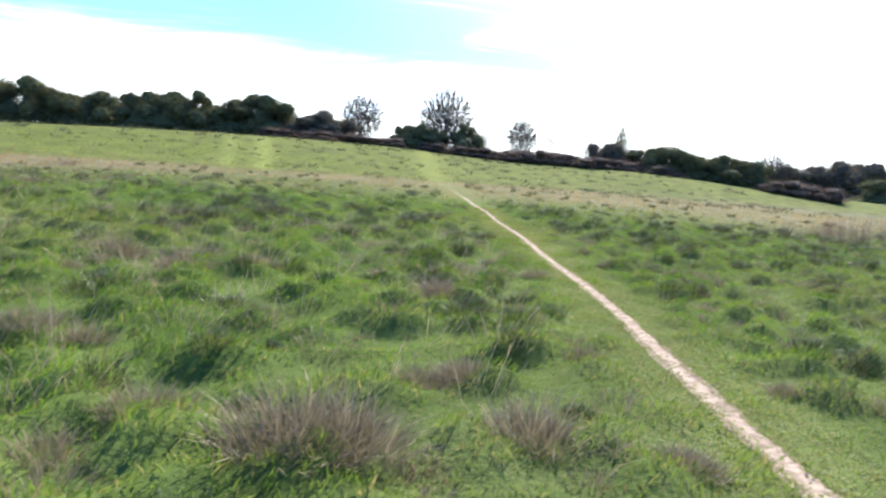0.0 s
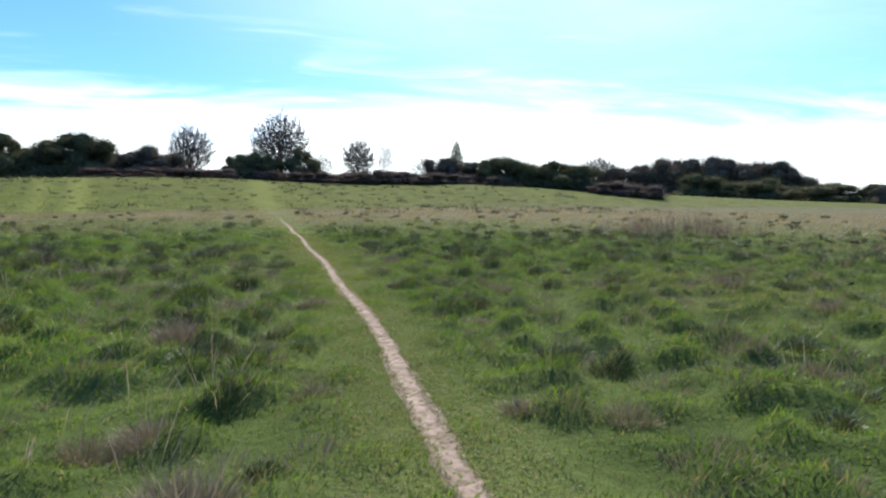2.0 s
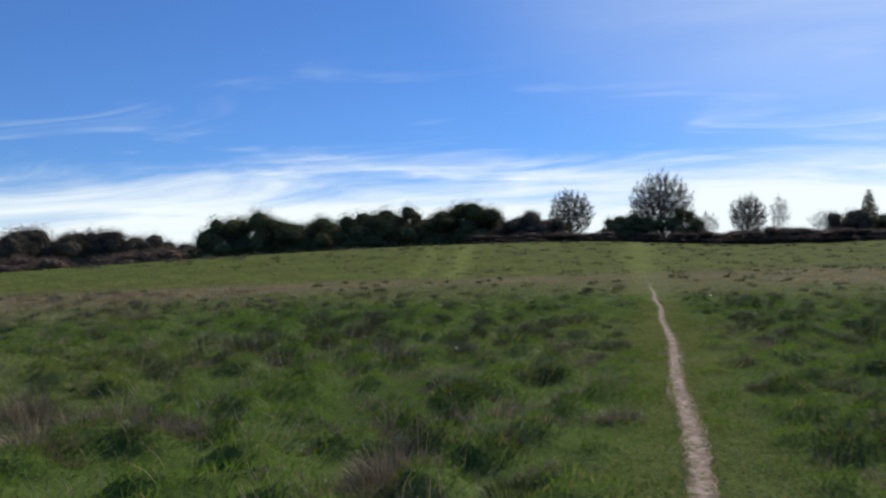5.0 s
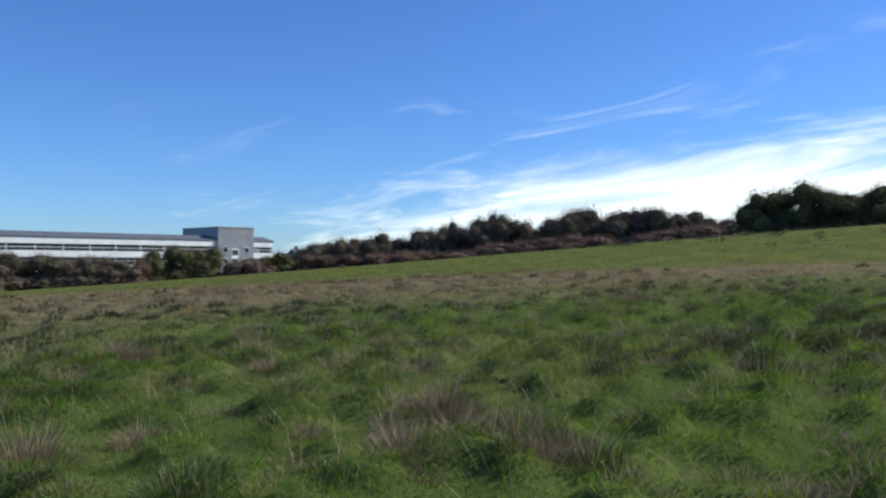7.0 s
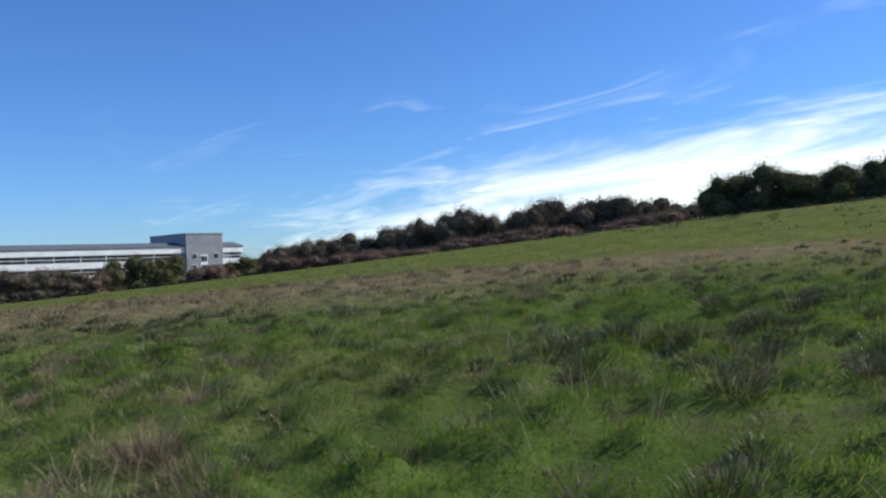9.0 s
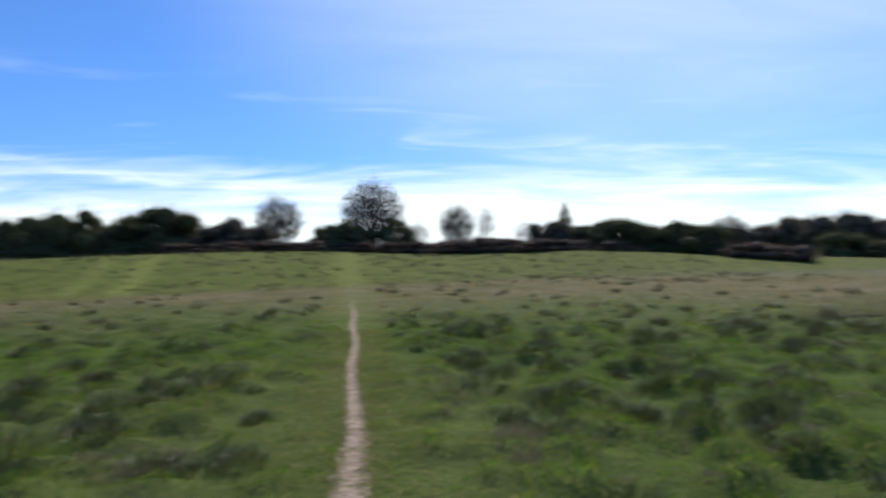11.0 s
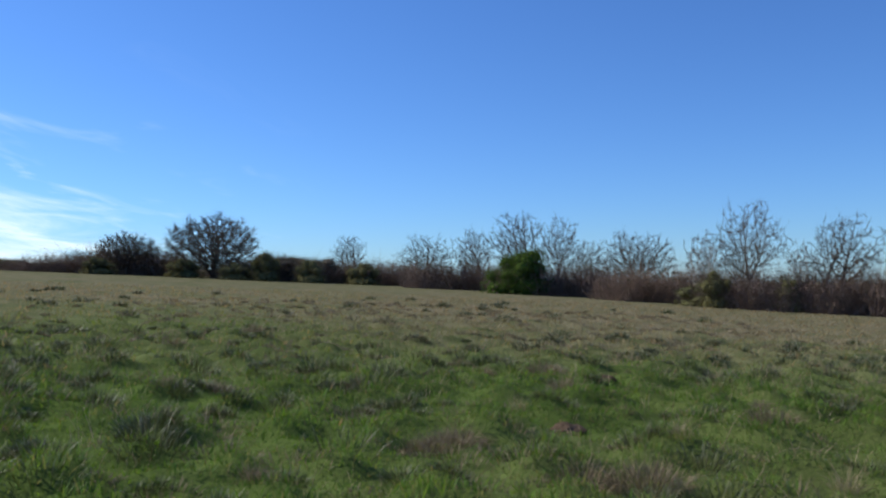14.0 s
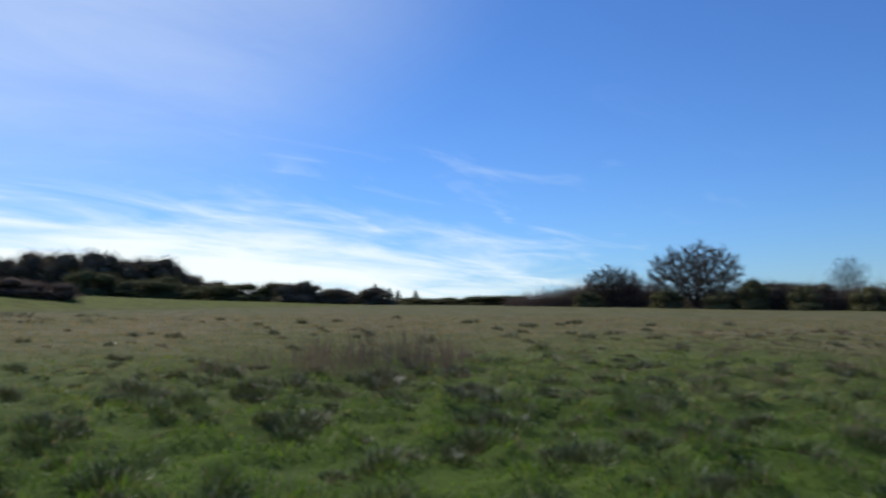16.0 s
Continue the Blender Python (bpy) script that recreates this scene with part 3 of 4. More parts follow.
# ---- trees ----
def grow(rnd, start, way, length, radius, level, top, out, spread, kids):
    """Limbs as a list of (from, to, thick, thin, level), branching by halves with a slight upward bend."""
    steps = 3 if level < 2 else 2
    p, d = np.array(start, float), np.array(way, float)
    d /= np.linalg.norm(d)
    nodes = []
    for s in range(steps):
        d2 = d + rnd.randn(3) * 0.16 + np.array([0, 0, 0.06])
        d2 /= np.linalg.norm(d2)
        q = p + d2 * length / steps
        r0, r1 = radius * (1 - 0.55 * s / steps), radius * (1 - 0.55 * (s + 1) / steps)
        out.append((p, q, r0, r1, level))
        nodes.append((q, d2, r1))
        p, d = q, d2
    if level >= top:
        return
    for c in range(kids[level]):
        q, d2, r1 = nodes[min(steps - 1, c % steps if c < kids[level] - 2 else steps - 1)]
        turn = rnd.rand() * 2 * math.pi
        side = np.cross(d2, [math.cos(turn), math.sin(turn), 0.3])
        side /= np.linalg.norm(side) + 1e-6
        k = spread[level] * (0.6 + 0.7 * rnd.rand())
        grow(rnd, q, d2 * math.cos(k) + side * math.sin(k), length * (0.62 + 0.2 * rnd.rand()), r1 * 0.72, level + 1, top, out, spread, kids)


def tubes(limbs, sides):
    verts, faces = [], []
    for p, q, r0, r1, _ in limbs:
        d = (q - p) / (np.linalg.norm(q - p) + 1e-9)
        a = np.cross(d, [0.31, 0.95, 0.05])
        a /= np.linalg.norm(a) + 1e-9
        b = np.cross(d, a)
        n = len(verts)
        for o, r in ((p, r0), (q, r1)):
            for s in range(sides):
                w = 2 * math.pi * s / sides
                verts.append(o + (a * math.cos(w) + b * math.sin(w)) * r)
        for s in range(sides):
            t = (s + 1) % sides
            faces.append((n + s, n + t, n + sides + t, n + sides + s))
    return np.array(verts), np.array(faces)


def spikes(base, tip, radius):
    """Twigs: three-sided points."""
    n = len(base)
    d = tip - base
    d /= np.linalg.norm(d, axis=1, keepdims=True) + 1e-9
    a = np.cross(d, [[0.3, 0.9, 0.2]])
    a /= np.linalg.norm(a, axis=1, keepdims=True) + 1e-9
    b = np.cross(d, a)
    ring = [base + (a * math.cos(w) + b * math.sin(w)) * radius[:, None] for w in (0, 2.094, 4.189)]
    v = np.stack([*ring, tip], 1).reshape(-1, 3)
    k = np.arange(n)[:, None] * 4
    f = np.stack([np.hstack([k, k + 1, k + 3]), np.hstack([k + 1, k + 2, k + 3]), np.hstack([k + 2, k, k + 3])], 1).reshape(-1, 3)
    return v, f


def leaves(rnd, centre, size):
    """Small folded leaf sprays, two triangles each, turned every way."""
    n = len(centre)
    a, b = rnd.randn(n, 3), rnd.randn(n, 3)
    a /= np.linalg.norm(a, axis=1, keepdims=True)
    b -= a * (a * b).sum(1, keepdims=True)
    b /= np.linalg.norm(b, axis=1, keepdims=True)
    a, b = a * size[:, None], b * size[:, None] * 0.55
    fold = np.cross(a, b) / size[:, None] * 0.5
    v = np.stack([centre - a, centre + b + fold, centre - b + fold, centre + a], 1).reshape(-1, 3)
    k = np.arange(n)[:, None] * 4
    f = np.stack([np.hstack([k, k + 1, k + 2]), np.hstack([k + 1, k + 3, k + 2])], 1).reshape(-1, 3)
    return v, f


def crown_points(rnd, n, base, lumps):
    """Points in a domed crown of height 1 and width 1, denser to its rim, with lobes and hollows."""
    d = rnd.randn(n, 3)
    d /= np.linalg.norm(d, axis=1, keepdims=True)
    a, e = np.arctan2(d[:, 1], d[:, 0]), d[:, 2]
    ph = rnd.rand(4) * 6.28
    rim = 0.86 + lumps * (np.sin(3 * a + 4 * e + ph[0]) + np.sin(5 * a - 7 * e + ph[1]) + 0.7 * np.sin(9 * e + 2 * a + ph[2])) * 0.5
    r = rim * rnd.rand(n) ** 0.42
    high = 1 - base
    return np.stack([d[:, 0] * r * 0.5, d[:, 1] * r * 0.5, base + high * 0.42 + d[:, 2] * r * high * np.where(d[:, 2] > 0, 0.58, 0.42)], -1)


def branching(rnd, goals, start, step, reach, kill, lift):
    """Limbs that grow toward the free points of the crown and fork where these pull apart; returns nodes and parents."""
    nodes, up = [np.array(p, float) for p, _ in start], [q for _, q in start]
    live = goals.copy()
    best, near = np.full(len(live), 9.0), np.zeros(len(live), int)
    fresh = 0
    for _ in range(70):
        block = np.array(nodes[fresh:])
        d = np.linalg.norm(live[:, None] - block[None], axis=2)
        k = d.argmin(1)
        dk = d[np.arange(len(live)), k]
        closer = dk < best
        best[closer], near[closer] = dk[closer], k[closer] + fresh
        fresh = len(nodes)
        keep = best > kill
        live, best, near = live[keep], best[keep], near[keep]
        pull = best < reach
        if not len(live) or not pull.any():
            break
        allp = np.array(nodes)
        for n in np.unique(near[pull]):
            w = live[pull & (near == n)] - allp[n]
            w = (w / np.linalg.norm(w, axis=1, keepdims=True)).sum(0)
            w = w / (np.linalg.norm(w) + 1e-6) + rnd.randn(3) * 0.22 + [0, 0, lift]
            nodes.append(allp[n] + w / np.linalg.norm(w) * step)
            up.append(int(n))
        if len(nodes) > 2400 or len(nodes) == fresh:
            break
    return np.array(nodes), np.array(up)


def bare_tree(seed, kind, label, category, trunk=0.2, base=0.14, stems=1, lumps=0.12, bark=None, twig_r=0.0015, girth=0.026, goals=900, twigs=4, droop=0.0):
    """A leafless tree of height 1 and width 1 in its own space: trunk and forking limbs, and a crown of twigs."""
    rnd = np.random.RandomState(seed)
    start = []
    for s in range(stems):
        a, n = rnd.rand() * 6.28, 8
        lean = 0.0 if stems == 1 else 0.16
        foot = 0.0 if stems == 1 else 0.07
        for k in range(n + 1):
            u = k / n
            p = (math.cos(a) * (foot + lean * u) + 0.008 * rnd.randn(), math.sin(a) * (foot + lean * u) + 0.008 * rnd.randn(), -0.03 + (trunk + 0.03) * u)
            start.append((p, len(start) - 1 if k else -1))
    nodes, up = branching(rnd, crown_points(rnd, goals, base, lumps), start, 0.026, 0.42, 0.029, 0.05)
    load, kids = np.zeros(len(nodes)), np.zeros(len(nodes), int)
    for n in range(len(nodes) - 1, -1, -1):
        load[n] = max(load[n], 1.0)
        if up[n] >= 0:
            load[up[n]] += load[n]
            kids[up[n]] += 1
    radius = girth * (load / load.max()) ** 0.47
    wood = [(nodes[up[n]], nodes[n], min(radius[up[n]], radius[n] * 1.5), radius[n], 0) for n in range(len(nodes)) if up[n] >= 0]
    thing = new(kind)
    tv, tf = tubes(wood, 3)
    part("trunk", mesh_of("trunk", tv, tf, bark or BARK, None, True), thing)
    thin = np.array([n for n in range(len(nodes)) if up[n] >= 0 and load[n] < 7])
    who = np.repeat(thin, np.where(kids[thin] == 0, twigs + 3, twigs))
    m = len(who)
    way = nodes[who] - nodes[up[who]]
    way /= np.linalg.norm(way, axis=1, keepdims=True) + 1e-9
    b = nodes[up[who]] + (nodes[who] - nodes[up[who]]) * rnd.rand(m)[:, None]
    t = b + (way * 0.75 + rnd.randn(m, 3) * 0.34 + [0, 0, 0.12 - droop]) * (0.025 + 0.055 * rnd.rand(m))[:, None]
    v, f = spikes(b, t, np.full(m, twig_r))
    part("crown", mesh_of("crown", v, f, TWIG), thing, "haze of fine bare twigs")
    tagged(thing, label, category, "trees round the meadow", "thing")
    return thing


def lobes(rnd, n, flat):
    q, a = 0.32 * np.sqrt(rnd.rand(n)), rnd.rand(n) * 2 * math.pi
    c = np.stack([q * np.cos(a), q * np.sin(a), (0.30 + 0.36 * rnd.rand(n)) * (1.1 - 2.6 * q ** 2)], -1)
    r = np.stack([rnd.uniform(0.15, 0.27, n), rnd.uniform(0.15, 0.27, n), rnd.uniform(0.16, 0.32, n) * flat], -1)
    return c, r


def heart(c, r, seed):
    """The close-packed inside of a bush: lumpy rounded masses behind the outer leaves."""
    bm = bmesh.new()
    bmesh.ops.create_icosphere(bm, subdivisions=3, radius=1)
    unit = np.array([v.co[:] for v in bm.verts])
    tri = np.array([[v.index for v in q.verts] for q in bm.faces])
    bm.free()
    verts, faces = [], []
    for n in range(len(c)):
        k = [1 + 0.26 * noise.noise(Vector(u) * 3.1 + Vector((seed, n, 0))) + 0.14 * noise.noise(Vector(u) * 9 + Vector((n, seed, 0))) for u in unit]
        p = c[n] + unit * r[n] * np.array(k)[:, None]
        p[:, 2] = np.maximum(p[:, 2], -0.05)
        faces.append(tri + len(unit) * n)
        verts.append(p)
    return np.vstack(verts), np.vstack(faces)


def shrub(seed, kind, label, category, leaf, leaf_n, leaf_size, twig_n, twig_mat, flat=1.0, stems=7):
    """A bush or small tree in leaf or bud, of height 1 and width 1: stems, twigs and leaf sprays in uneven lobes."""
    rnd = np.random.RandomState(seed)
    c, r = lobes(rnd, 15, flat)
    def cloud(n, shell):
        k = rnd.randint(0, len(c), n)
        d = rnd.randn(n, 3)
        d /= np.linalg.norm(d, axis=1, keepdims=True)
        p = c[k] + d * r[k] * (shell + (0.94 - shell) * rnd.rand(n))[:, None] * (1 + 0.05 * rnd.randn(n))[:, None]
        p[:, 2] = np.abs(p[:, 2])
        return p
    p = cloud(leaf_n, 0.50)
    core = (cloud(500, 0.3) - [0, 0, 0.3]) * [0.86, 0.86, 0.86] + [0, 0, 0.27]
    core[:, 2] = np.abs(core[:, 2])
    skirt = np.stack([rnd.uniform(-0.46, 0.46, 800), rnd.uniform(-0.46, 0.46, 800), rnd.uniform(-0.01, 0.30, 800)], -1)
    skirt = skirt[np.hypot(skirt[:, 0], skirt[:, 1]) < 0.48]
    p = np.vstack([p, core, skirt])
    big = np.concatenate([np.full(leaf_n, leaf_size), np.full(len(core), 0.024), np.full(len(skirt), 0.027)])
    hi = np.percentile(p[:, 2], 99.5)
    v, f = leaves(rnd, p, big * (0.5 + rnd.rand(len(p))))
    hv, hf = heart(np.vstack([c, [[0, 0, 0.16]]]), np.vstack([r * 0.47, [[0.33, 0.33, 0.20]]]), seed)
    v, f = np.vstack([v, hv]), np.vstack([f, hf + len(v)])
    v[:, 2] /= hi
    thing = new(kind)
    limbs = []
    for s in range(stems):
        a = rnd.rand() * 2 * math.pi
        grow(rnd, (0.09 * math.cos(a), 0.09 * math.sin(a), -0.02), (0.55 * math.cos(a), 0.55 * math.sin(a), 1), 0.36, 0.012, 1, 2, limbs, (0.6, 0.6, 0.6), (2, 3, 3))
    tv, tf = tubes(limbs, 4)
    tagged(part("stem_cluster", mesh_of("stem_cluster", tv, tf, BARK), thing), kind="stuff")
    part("crown", mesh_of("crown", v, f, leaf), thing)
    if twig_n:
        t = cloud(twig_n, 0.5)
        b = t * np.array([0.92, 0.92, 0.90]) + rnd.randn(twig_n, 3) * 0.02
        t = t + (t - b) * 0.12 + np.array([0, 0, 0.02])
        t[:, 2] /= hi
        b[:, 2] /= hi
        tv, tf = spikes(b, t, np.full(twig_n, 0.0022))
        tagged(part("twig_spray", mesh_of("twig_spray", tv, tf, twig_mat), thing), kind="stuff")
    tagged(thing, label, category, "shrubs round the meadow", "thing")
    return thing


def thicket(seed, label):
    """Bramble and bare scrub: upright and arching stems, thinning at the top."""
    rnd = np.random.RandomState(seed)
    n = 1200
    b = np.stack([rnd.uniform(-0.5, 0.5, n), rnd.uniform(-0.4, 0.4, n), np.where(rnd.rand(n) < 0.5, -0.02, rnd.uniform(0, 0.55, n))], -1)
    edge = 1 - 0.5 * (np.abs(b[:, 0]) * 2) ** 3
    d = np.stack([rnd.randn(n) * 0.12, rnd.randn(n) * 0.12, 0.25 + 0.6 * rnd.rand(n)], -1)
    t = b + d
    t[:, 2] = np.minimum(t[:, 2], edge * (0.45 + 0.75 * rnd.rand(n) ** 1.5) * (0.85 + 0.22 * np.sin(9 * b[:, 0] + seed)))
    thing = new("bramble_thicket")
    v, f = spikes(b, t, rnd.uniform(0.002, 0.005, n))
    tagged(part("stem_mass", mesh_of("stem_mass", v, f, RED_TWIG), thing), kind="stuff")
    p = np.stack([rnd.uniform(-0.5, 0.5, 500), rnd.uniform(-0.4, 0.4, 500), rnd.uniform(0.0, 0.72, 500)], -1)
    p[:, 2] *= 1 - 0.5 * (np.abs(p[:, 0]) * 2) ** 3
    v, f = leaves(rnd, p, rnd.uniform(0.012, 0.03, 500))
    tagged(part("leaf_mass", mesh_of("leaf_mass", v, f, BROWN_LEAF), thing), kind="stuff")
    tagged(thing, label, "thicket", "thickets along the meadow edge", "thing")
    return thing


def conifer(seed):
    rnd = np.random.RandomState(seed)
    n = 4200
    h = 1 - np.sqrt(rnd.rand(n)) * 0.97
    a = rnd.rand(n) * 6.283
    full = 0.46 * (1 - h) ** 0.62 * np.where(h > 0.55, 0.62 - 0.5 * (h - 0.55), 1 - 0.69 * np.maximum(h, 0)) + 0.015
    reach = full * np.sqrt(rnd.rand(n)) * (1 + 0.16 * np.sin(4 * a + 9 * h + seed) + 0.10 * np.sin(7 * a - 21 * h))
    p = np.stack([np.cos(a) * reach, np.sin(a) * reach, h - reach * 0.1], -1)
    thing = new("conifer_tree")
    tv, tf = tubes([(np.array([0, 0, -0.02]), np.array([0, 0, 0.6]), 0.03, 0.018, 0), (np.array([0, 0, 0.6]), np.array([0.01, 0, 0.95]), 0.012, 0.002, 0)], 6)
    part("trunk", mesh_of("trunk", tv, tf, BARK), thing)
    v, f = leaves(rnd, p, rnd.uniform(0.010, 0.026, n))
    part("crown", mesh_of("crown", v, f, DARK_LEAF), thing)
    tagged(thing, "dark pointed conifer above the hedge line", "conifer", "trees round the meadow", "thing")
    return thing


for x, y, turn, reach, high, seed in ((9.2, 11.9, -80, 1.0, 0.42, 1), (16.1, 13.5, -70, 0.9, 0.45, 2), (11.5, 17.0, -60, 0.8, 0.36, 3), (8.0, 12.0, -100, 0.7, 0.30, 4)):
    dry_stem(x, y, turn, reach, high, seed)

OAK_WIDE_A = [
    (-12, 104.1, 6.9, 6.2), (-1.1, 102.9, 9.2, 7.0), (8.9, 106.7, 6.1, 4.4), (39.4, 99.9, 4.8, 5.1), (-22, 104.3, 4.6, 4.2),
    (-118, 81.9, 6.6, 5), (104.7, 61.3, 6.1, 7.6), (105.1, 50.1, 8.9, 12.1),
]
OAK_WIDE = OAK_WIDE_A
SAPLING_A = [
    (12.3, 105.4, 5.2, 2.2), (16.9, 104.8, 3.5, 3.1), (4.2, 105.9, 3.4, 3.3), (69.9, -4, 6.0, 3.5), (67.7, -11, 5.2, 3.1),
]
SAPLING = SAPLING_A
CONIFER_A = [
    (21.3, 103, 5.9, 4.0), (-109.2, 87.7, 6.3, 2.9), (121.5, 118.1, 3.9, 2.5), (123.4, 116, 3.0, 2), (124.4, 114.7, 2.6, 2),
    (126.6, 112.1, 2.6, 1.8),
]
CONIFER = CONIFER_A
GREEN_A = [
    (-34.2, 92.2, 5.2, 5.8), (-29.6, 93.9, 5.2, 5.6), (-26.6, 94.9, 4.7, 5.7), (-22.6, 96, 5.3, 5.5), (-32.2, 93, 4.1, 4.9),
    (-24.6, 95.4, 3.8, 4.5), (23.1, 96.5, 3.3, 4.8), (25.6, 95.9, 3.8, 4.8), (28.5, 95.1, 3.1, 4.1), (30.6, 94.5, 3.1, 3.4),
    (32.5, 93.9, 3.6, 6.1), (34.7, 93.1, 3.2, 4), (-5.2, 98.7, 3.3, 4.1), (-2.6, 98.8, 3, 3.6), (1.7, 98.9, 4, 4.2),
    (71.3, 133.7, 4.6, 6.9), (77.2, 130.4, 3.4, 7.7), (81.3, 127.9, 4, 8.1), (84.2, 126.1, 2.9, 6.6), (87.6, 123.7, 2.8, 6.5),
]
GREEN_B = [
    (-43, 95.6, 5.1, 5.6), (-39.2, 97.2, 4.9, 5.6),
    (-51.6, 88.9, 5.7, 5.6), (-48.6, 90.7, 6.3, 6), (-44.9, 92.8, 5, 5.6), (-41.1, 94.7, 5, 5.6), (-37.2, 96.4, 4.4, 5.6),
    (-34.3, 97.6, 4.1, 5.6), (-27.4, 100, 3.9, 5.6), (-23.2, 101.2, 4.9, 6.2), (-121.4, 40.2, 5.2, 5.1), (-120.6, 43, 5.5, 5.1),
    (-119.4, 46.9, 5.2, 5.2), (-115.1, 57.8, 4, 5.3), (-125.1, 22.1, 5.3, 4), (86.2, 117.2, 3, 7.2), (90.9, 113.3, 3.2, 7.3),
    (98.5, 91.2, 1.3, 7.9), (101.7, 87.1, 1.3, 7.9), (104.8, 82.8, 1.6, 7.9), (107.3, 79.1, 1.7, 7),
]
GREEN_C = [
    (67, -3.3, 2.1, 3.6), (66.6, -4.5, 1.7, 2.7),
]
GREEN = GREEN_A + GREEN_B + GREEN_C
BROWN_A = [
    (-17.5, 97.1, 3.2, 5.2), (-15, 97.6, 3.9, 4.6), (-13.5, 97.8, 2.9, 4), (18.4, 97.5, 3.4, 4.1), (21.4, 96.9, 2.9, 2.7),
    (81, 189.9, 8.0, 9.7), (85.9, 187.7, 8.3, 9.6), (91.8, 185, 10.3, 11.6), (96.3, 182.7, 10.1, 9.4), (100.7, 180.3, 10.6, 10),
    (106, 177.3, 9.2, 11.2), (111.1, 174.2, 9.4, 11.1), (115, 171.6, 8.0, 9), (119.2, 168.7, 5.9, 8.9), (88.3, 186.6, 9.3, 9.6),
    (-108.4, 82.2, 6.4, 5), (-106.7, 84.6, 7.9, 4.2), (-103.4, 88.8, 8.0, 6.9), (-99.8, 93.1, 7.1, 7), (-95.9, 97.4, 7.5, 7.6),
]
BROWN_B = [
    (-119.5, 16.6, 6.4, 5.6), (-119.8, 13.2, 5.6, 5.4),
    (106.4, 39.6, 3.5, 5.4), (107.1, 36.7, 3.3, 5.3), (105.4, 42.9, 3.7, 5.1),
    (-122.2, 21.1, 5.4, 5.4), (-121.6, 25.2, 5, 5.5), (-120.9, 29.5, 4.6, 5.6), (-120.1, 33.1, 4.3, 4.9),
    (-91.7, 101.6, 8.7, 7.7), (-87.8, 105.2, 8, 7.4), (-83.1, 109.3, 7.6, 7.4), (-78.7, 112.6, 6.8, 6.6), (-75.3, 115.1, 5.2, 5.6),
    (-101.6, 91, 8.7, 6.1), (-93.8, 99.5, 8.2, 6.3), (-85.1, 107.6, 7.7, 6.5), (-123.6, 67.9, 5.5, 5.8), (-121.9, 71.3, 6.1, 5.9),
    (-120, 74.7, 6.1, 5.9), (-118, 78.1, 6.8, 5.9), (-114.6, 83.5, 7, 5.9), (-112.7, 86.3, 7.4, 5.9), (-109, 91.3, 7.5, 5.9),
    (-106.7, 94.2, 7.8, 5.9), (-124.9, 65.3, 4.7, 4.9), (84.8, 101.3, 3.2, 5.8), (88.3, 97.9, 2.4, 5.9), (92.3, 93.7, 2.7, 5.1),
]
BROWN = BROWN_A + BROWN_B
LOW_A = [
    (-20.2, 93.5, 1.1, 5), (-15.8, 94.4, 1.1, 5.7), (-18.1, 93.9, 1.1, 5.1), (-10.9, 95.1, 1.1, 4.5), (-7.7, 95.5, 1.1, 3.9),
    (-2, 95.9, 1.1, 4), (1.3, 95.9, 1.1, 4), (4.6, 95.9, 1.3, 4), (7.3, 95.8, 1.5, 4), (9.9, 95.6, 1.6, 4),
    (12.6, 95.3, 1.6, 4), (15.2, 94.9, 1.4, 4), (17.9, 94.5, 1.2, 4), (20.5, 94, 1.3, 3.3), (24.4, 93.1, 1.1, 4.6),
    (36, 89.4, 1.2, 3.9), (38.3, 88.5, 1.6, 3.9), (40.6, 87.5, 1.5, 3.8), (-75, 75.8, 2.7, 7.2), (-72.8, 78.2, 2.7, 8.4),
]
LOW_B = [
    (-70.4, 80.5, 2.7, 7.5), (-64.1, 86, 2.7, 7.6), (-61.4, 88.2, 2.7, 8.7), (-58.4, 90.3, 2.7, 7.6), (-78, 72.5, 2.7, 7.2),
    (-114.9, 50.5, 2.9, 5.1),
    (-113.8, 53.2, 2.9, 5.1), (-110.2, 61.3, 3.2, 5.2), (-107.8, 65.8, 2.9, 6.1), (-105.2, 70.4, 3.0, 6.1), (-102.4, 74.8, 3.0, 7),
    (-99.4, 79.2, 2.7, 10.5), (-119.4, 36, 3.5, 4.9),
]
LOW = LOW_A + LOW_B
THICKET_A = [
    (101.4, 71.5, 1.5, 5.7), (103.1, 68.7, 2.1, 5.7), (104.6, 65.8, 2.6, 6.1), (105.7, 63.7, 3.1, 6.1), (107.3, 60.4, 3.5, 6.5),
    (108.8, 57.2, 3.0, 5.6), (112.3, 47.8, 2.8, 6.3), (105.8, 43.4, 2.7, 5.2), (106.7, 39.9, 2.6, 5.2), (107.6, 36.3, 2.6, 5.3),
    (108.3, 32.6, 2.6, 5.3), (108.9, 28.9, 3.0, 5.3), (109.4, 25.1, 3.0, 5.3), (104.9, 46.2, 1.7, 4.4), (97.8, 21.1, 3.0, 4.7),
    (98.0, 17.8, 3.1, 4.7), (98.1, 14.4, 2.9, 4.7), (86.0, 11.3, 2.8, 4.4), (85.9, 7.8, 2.8, 4.4), (85.7, 5.0, 3.0, 4.4),
]
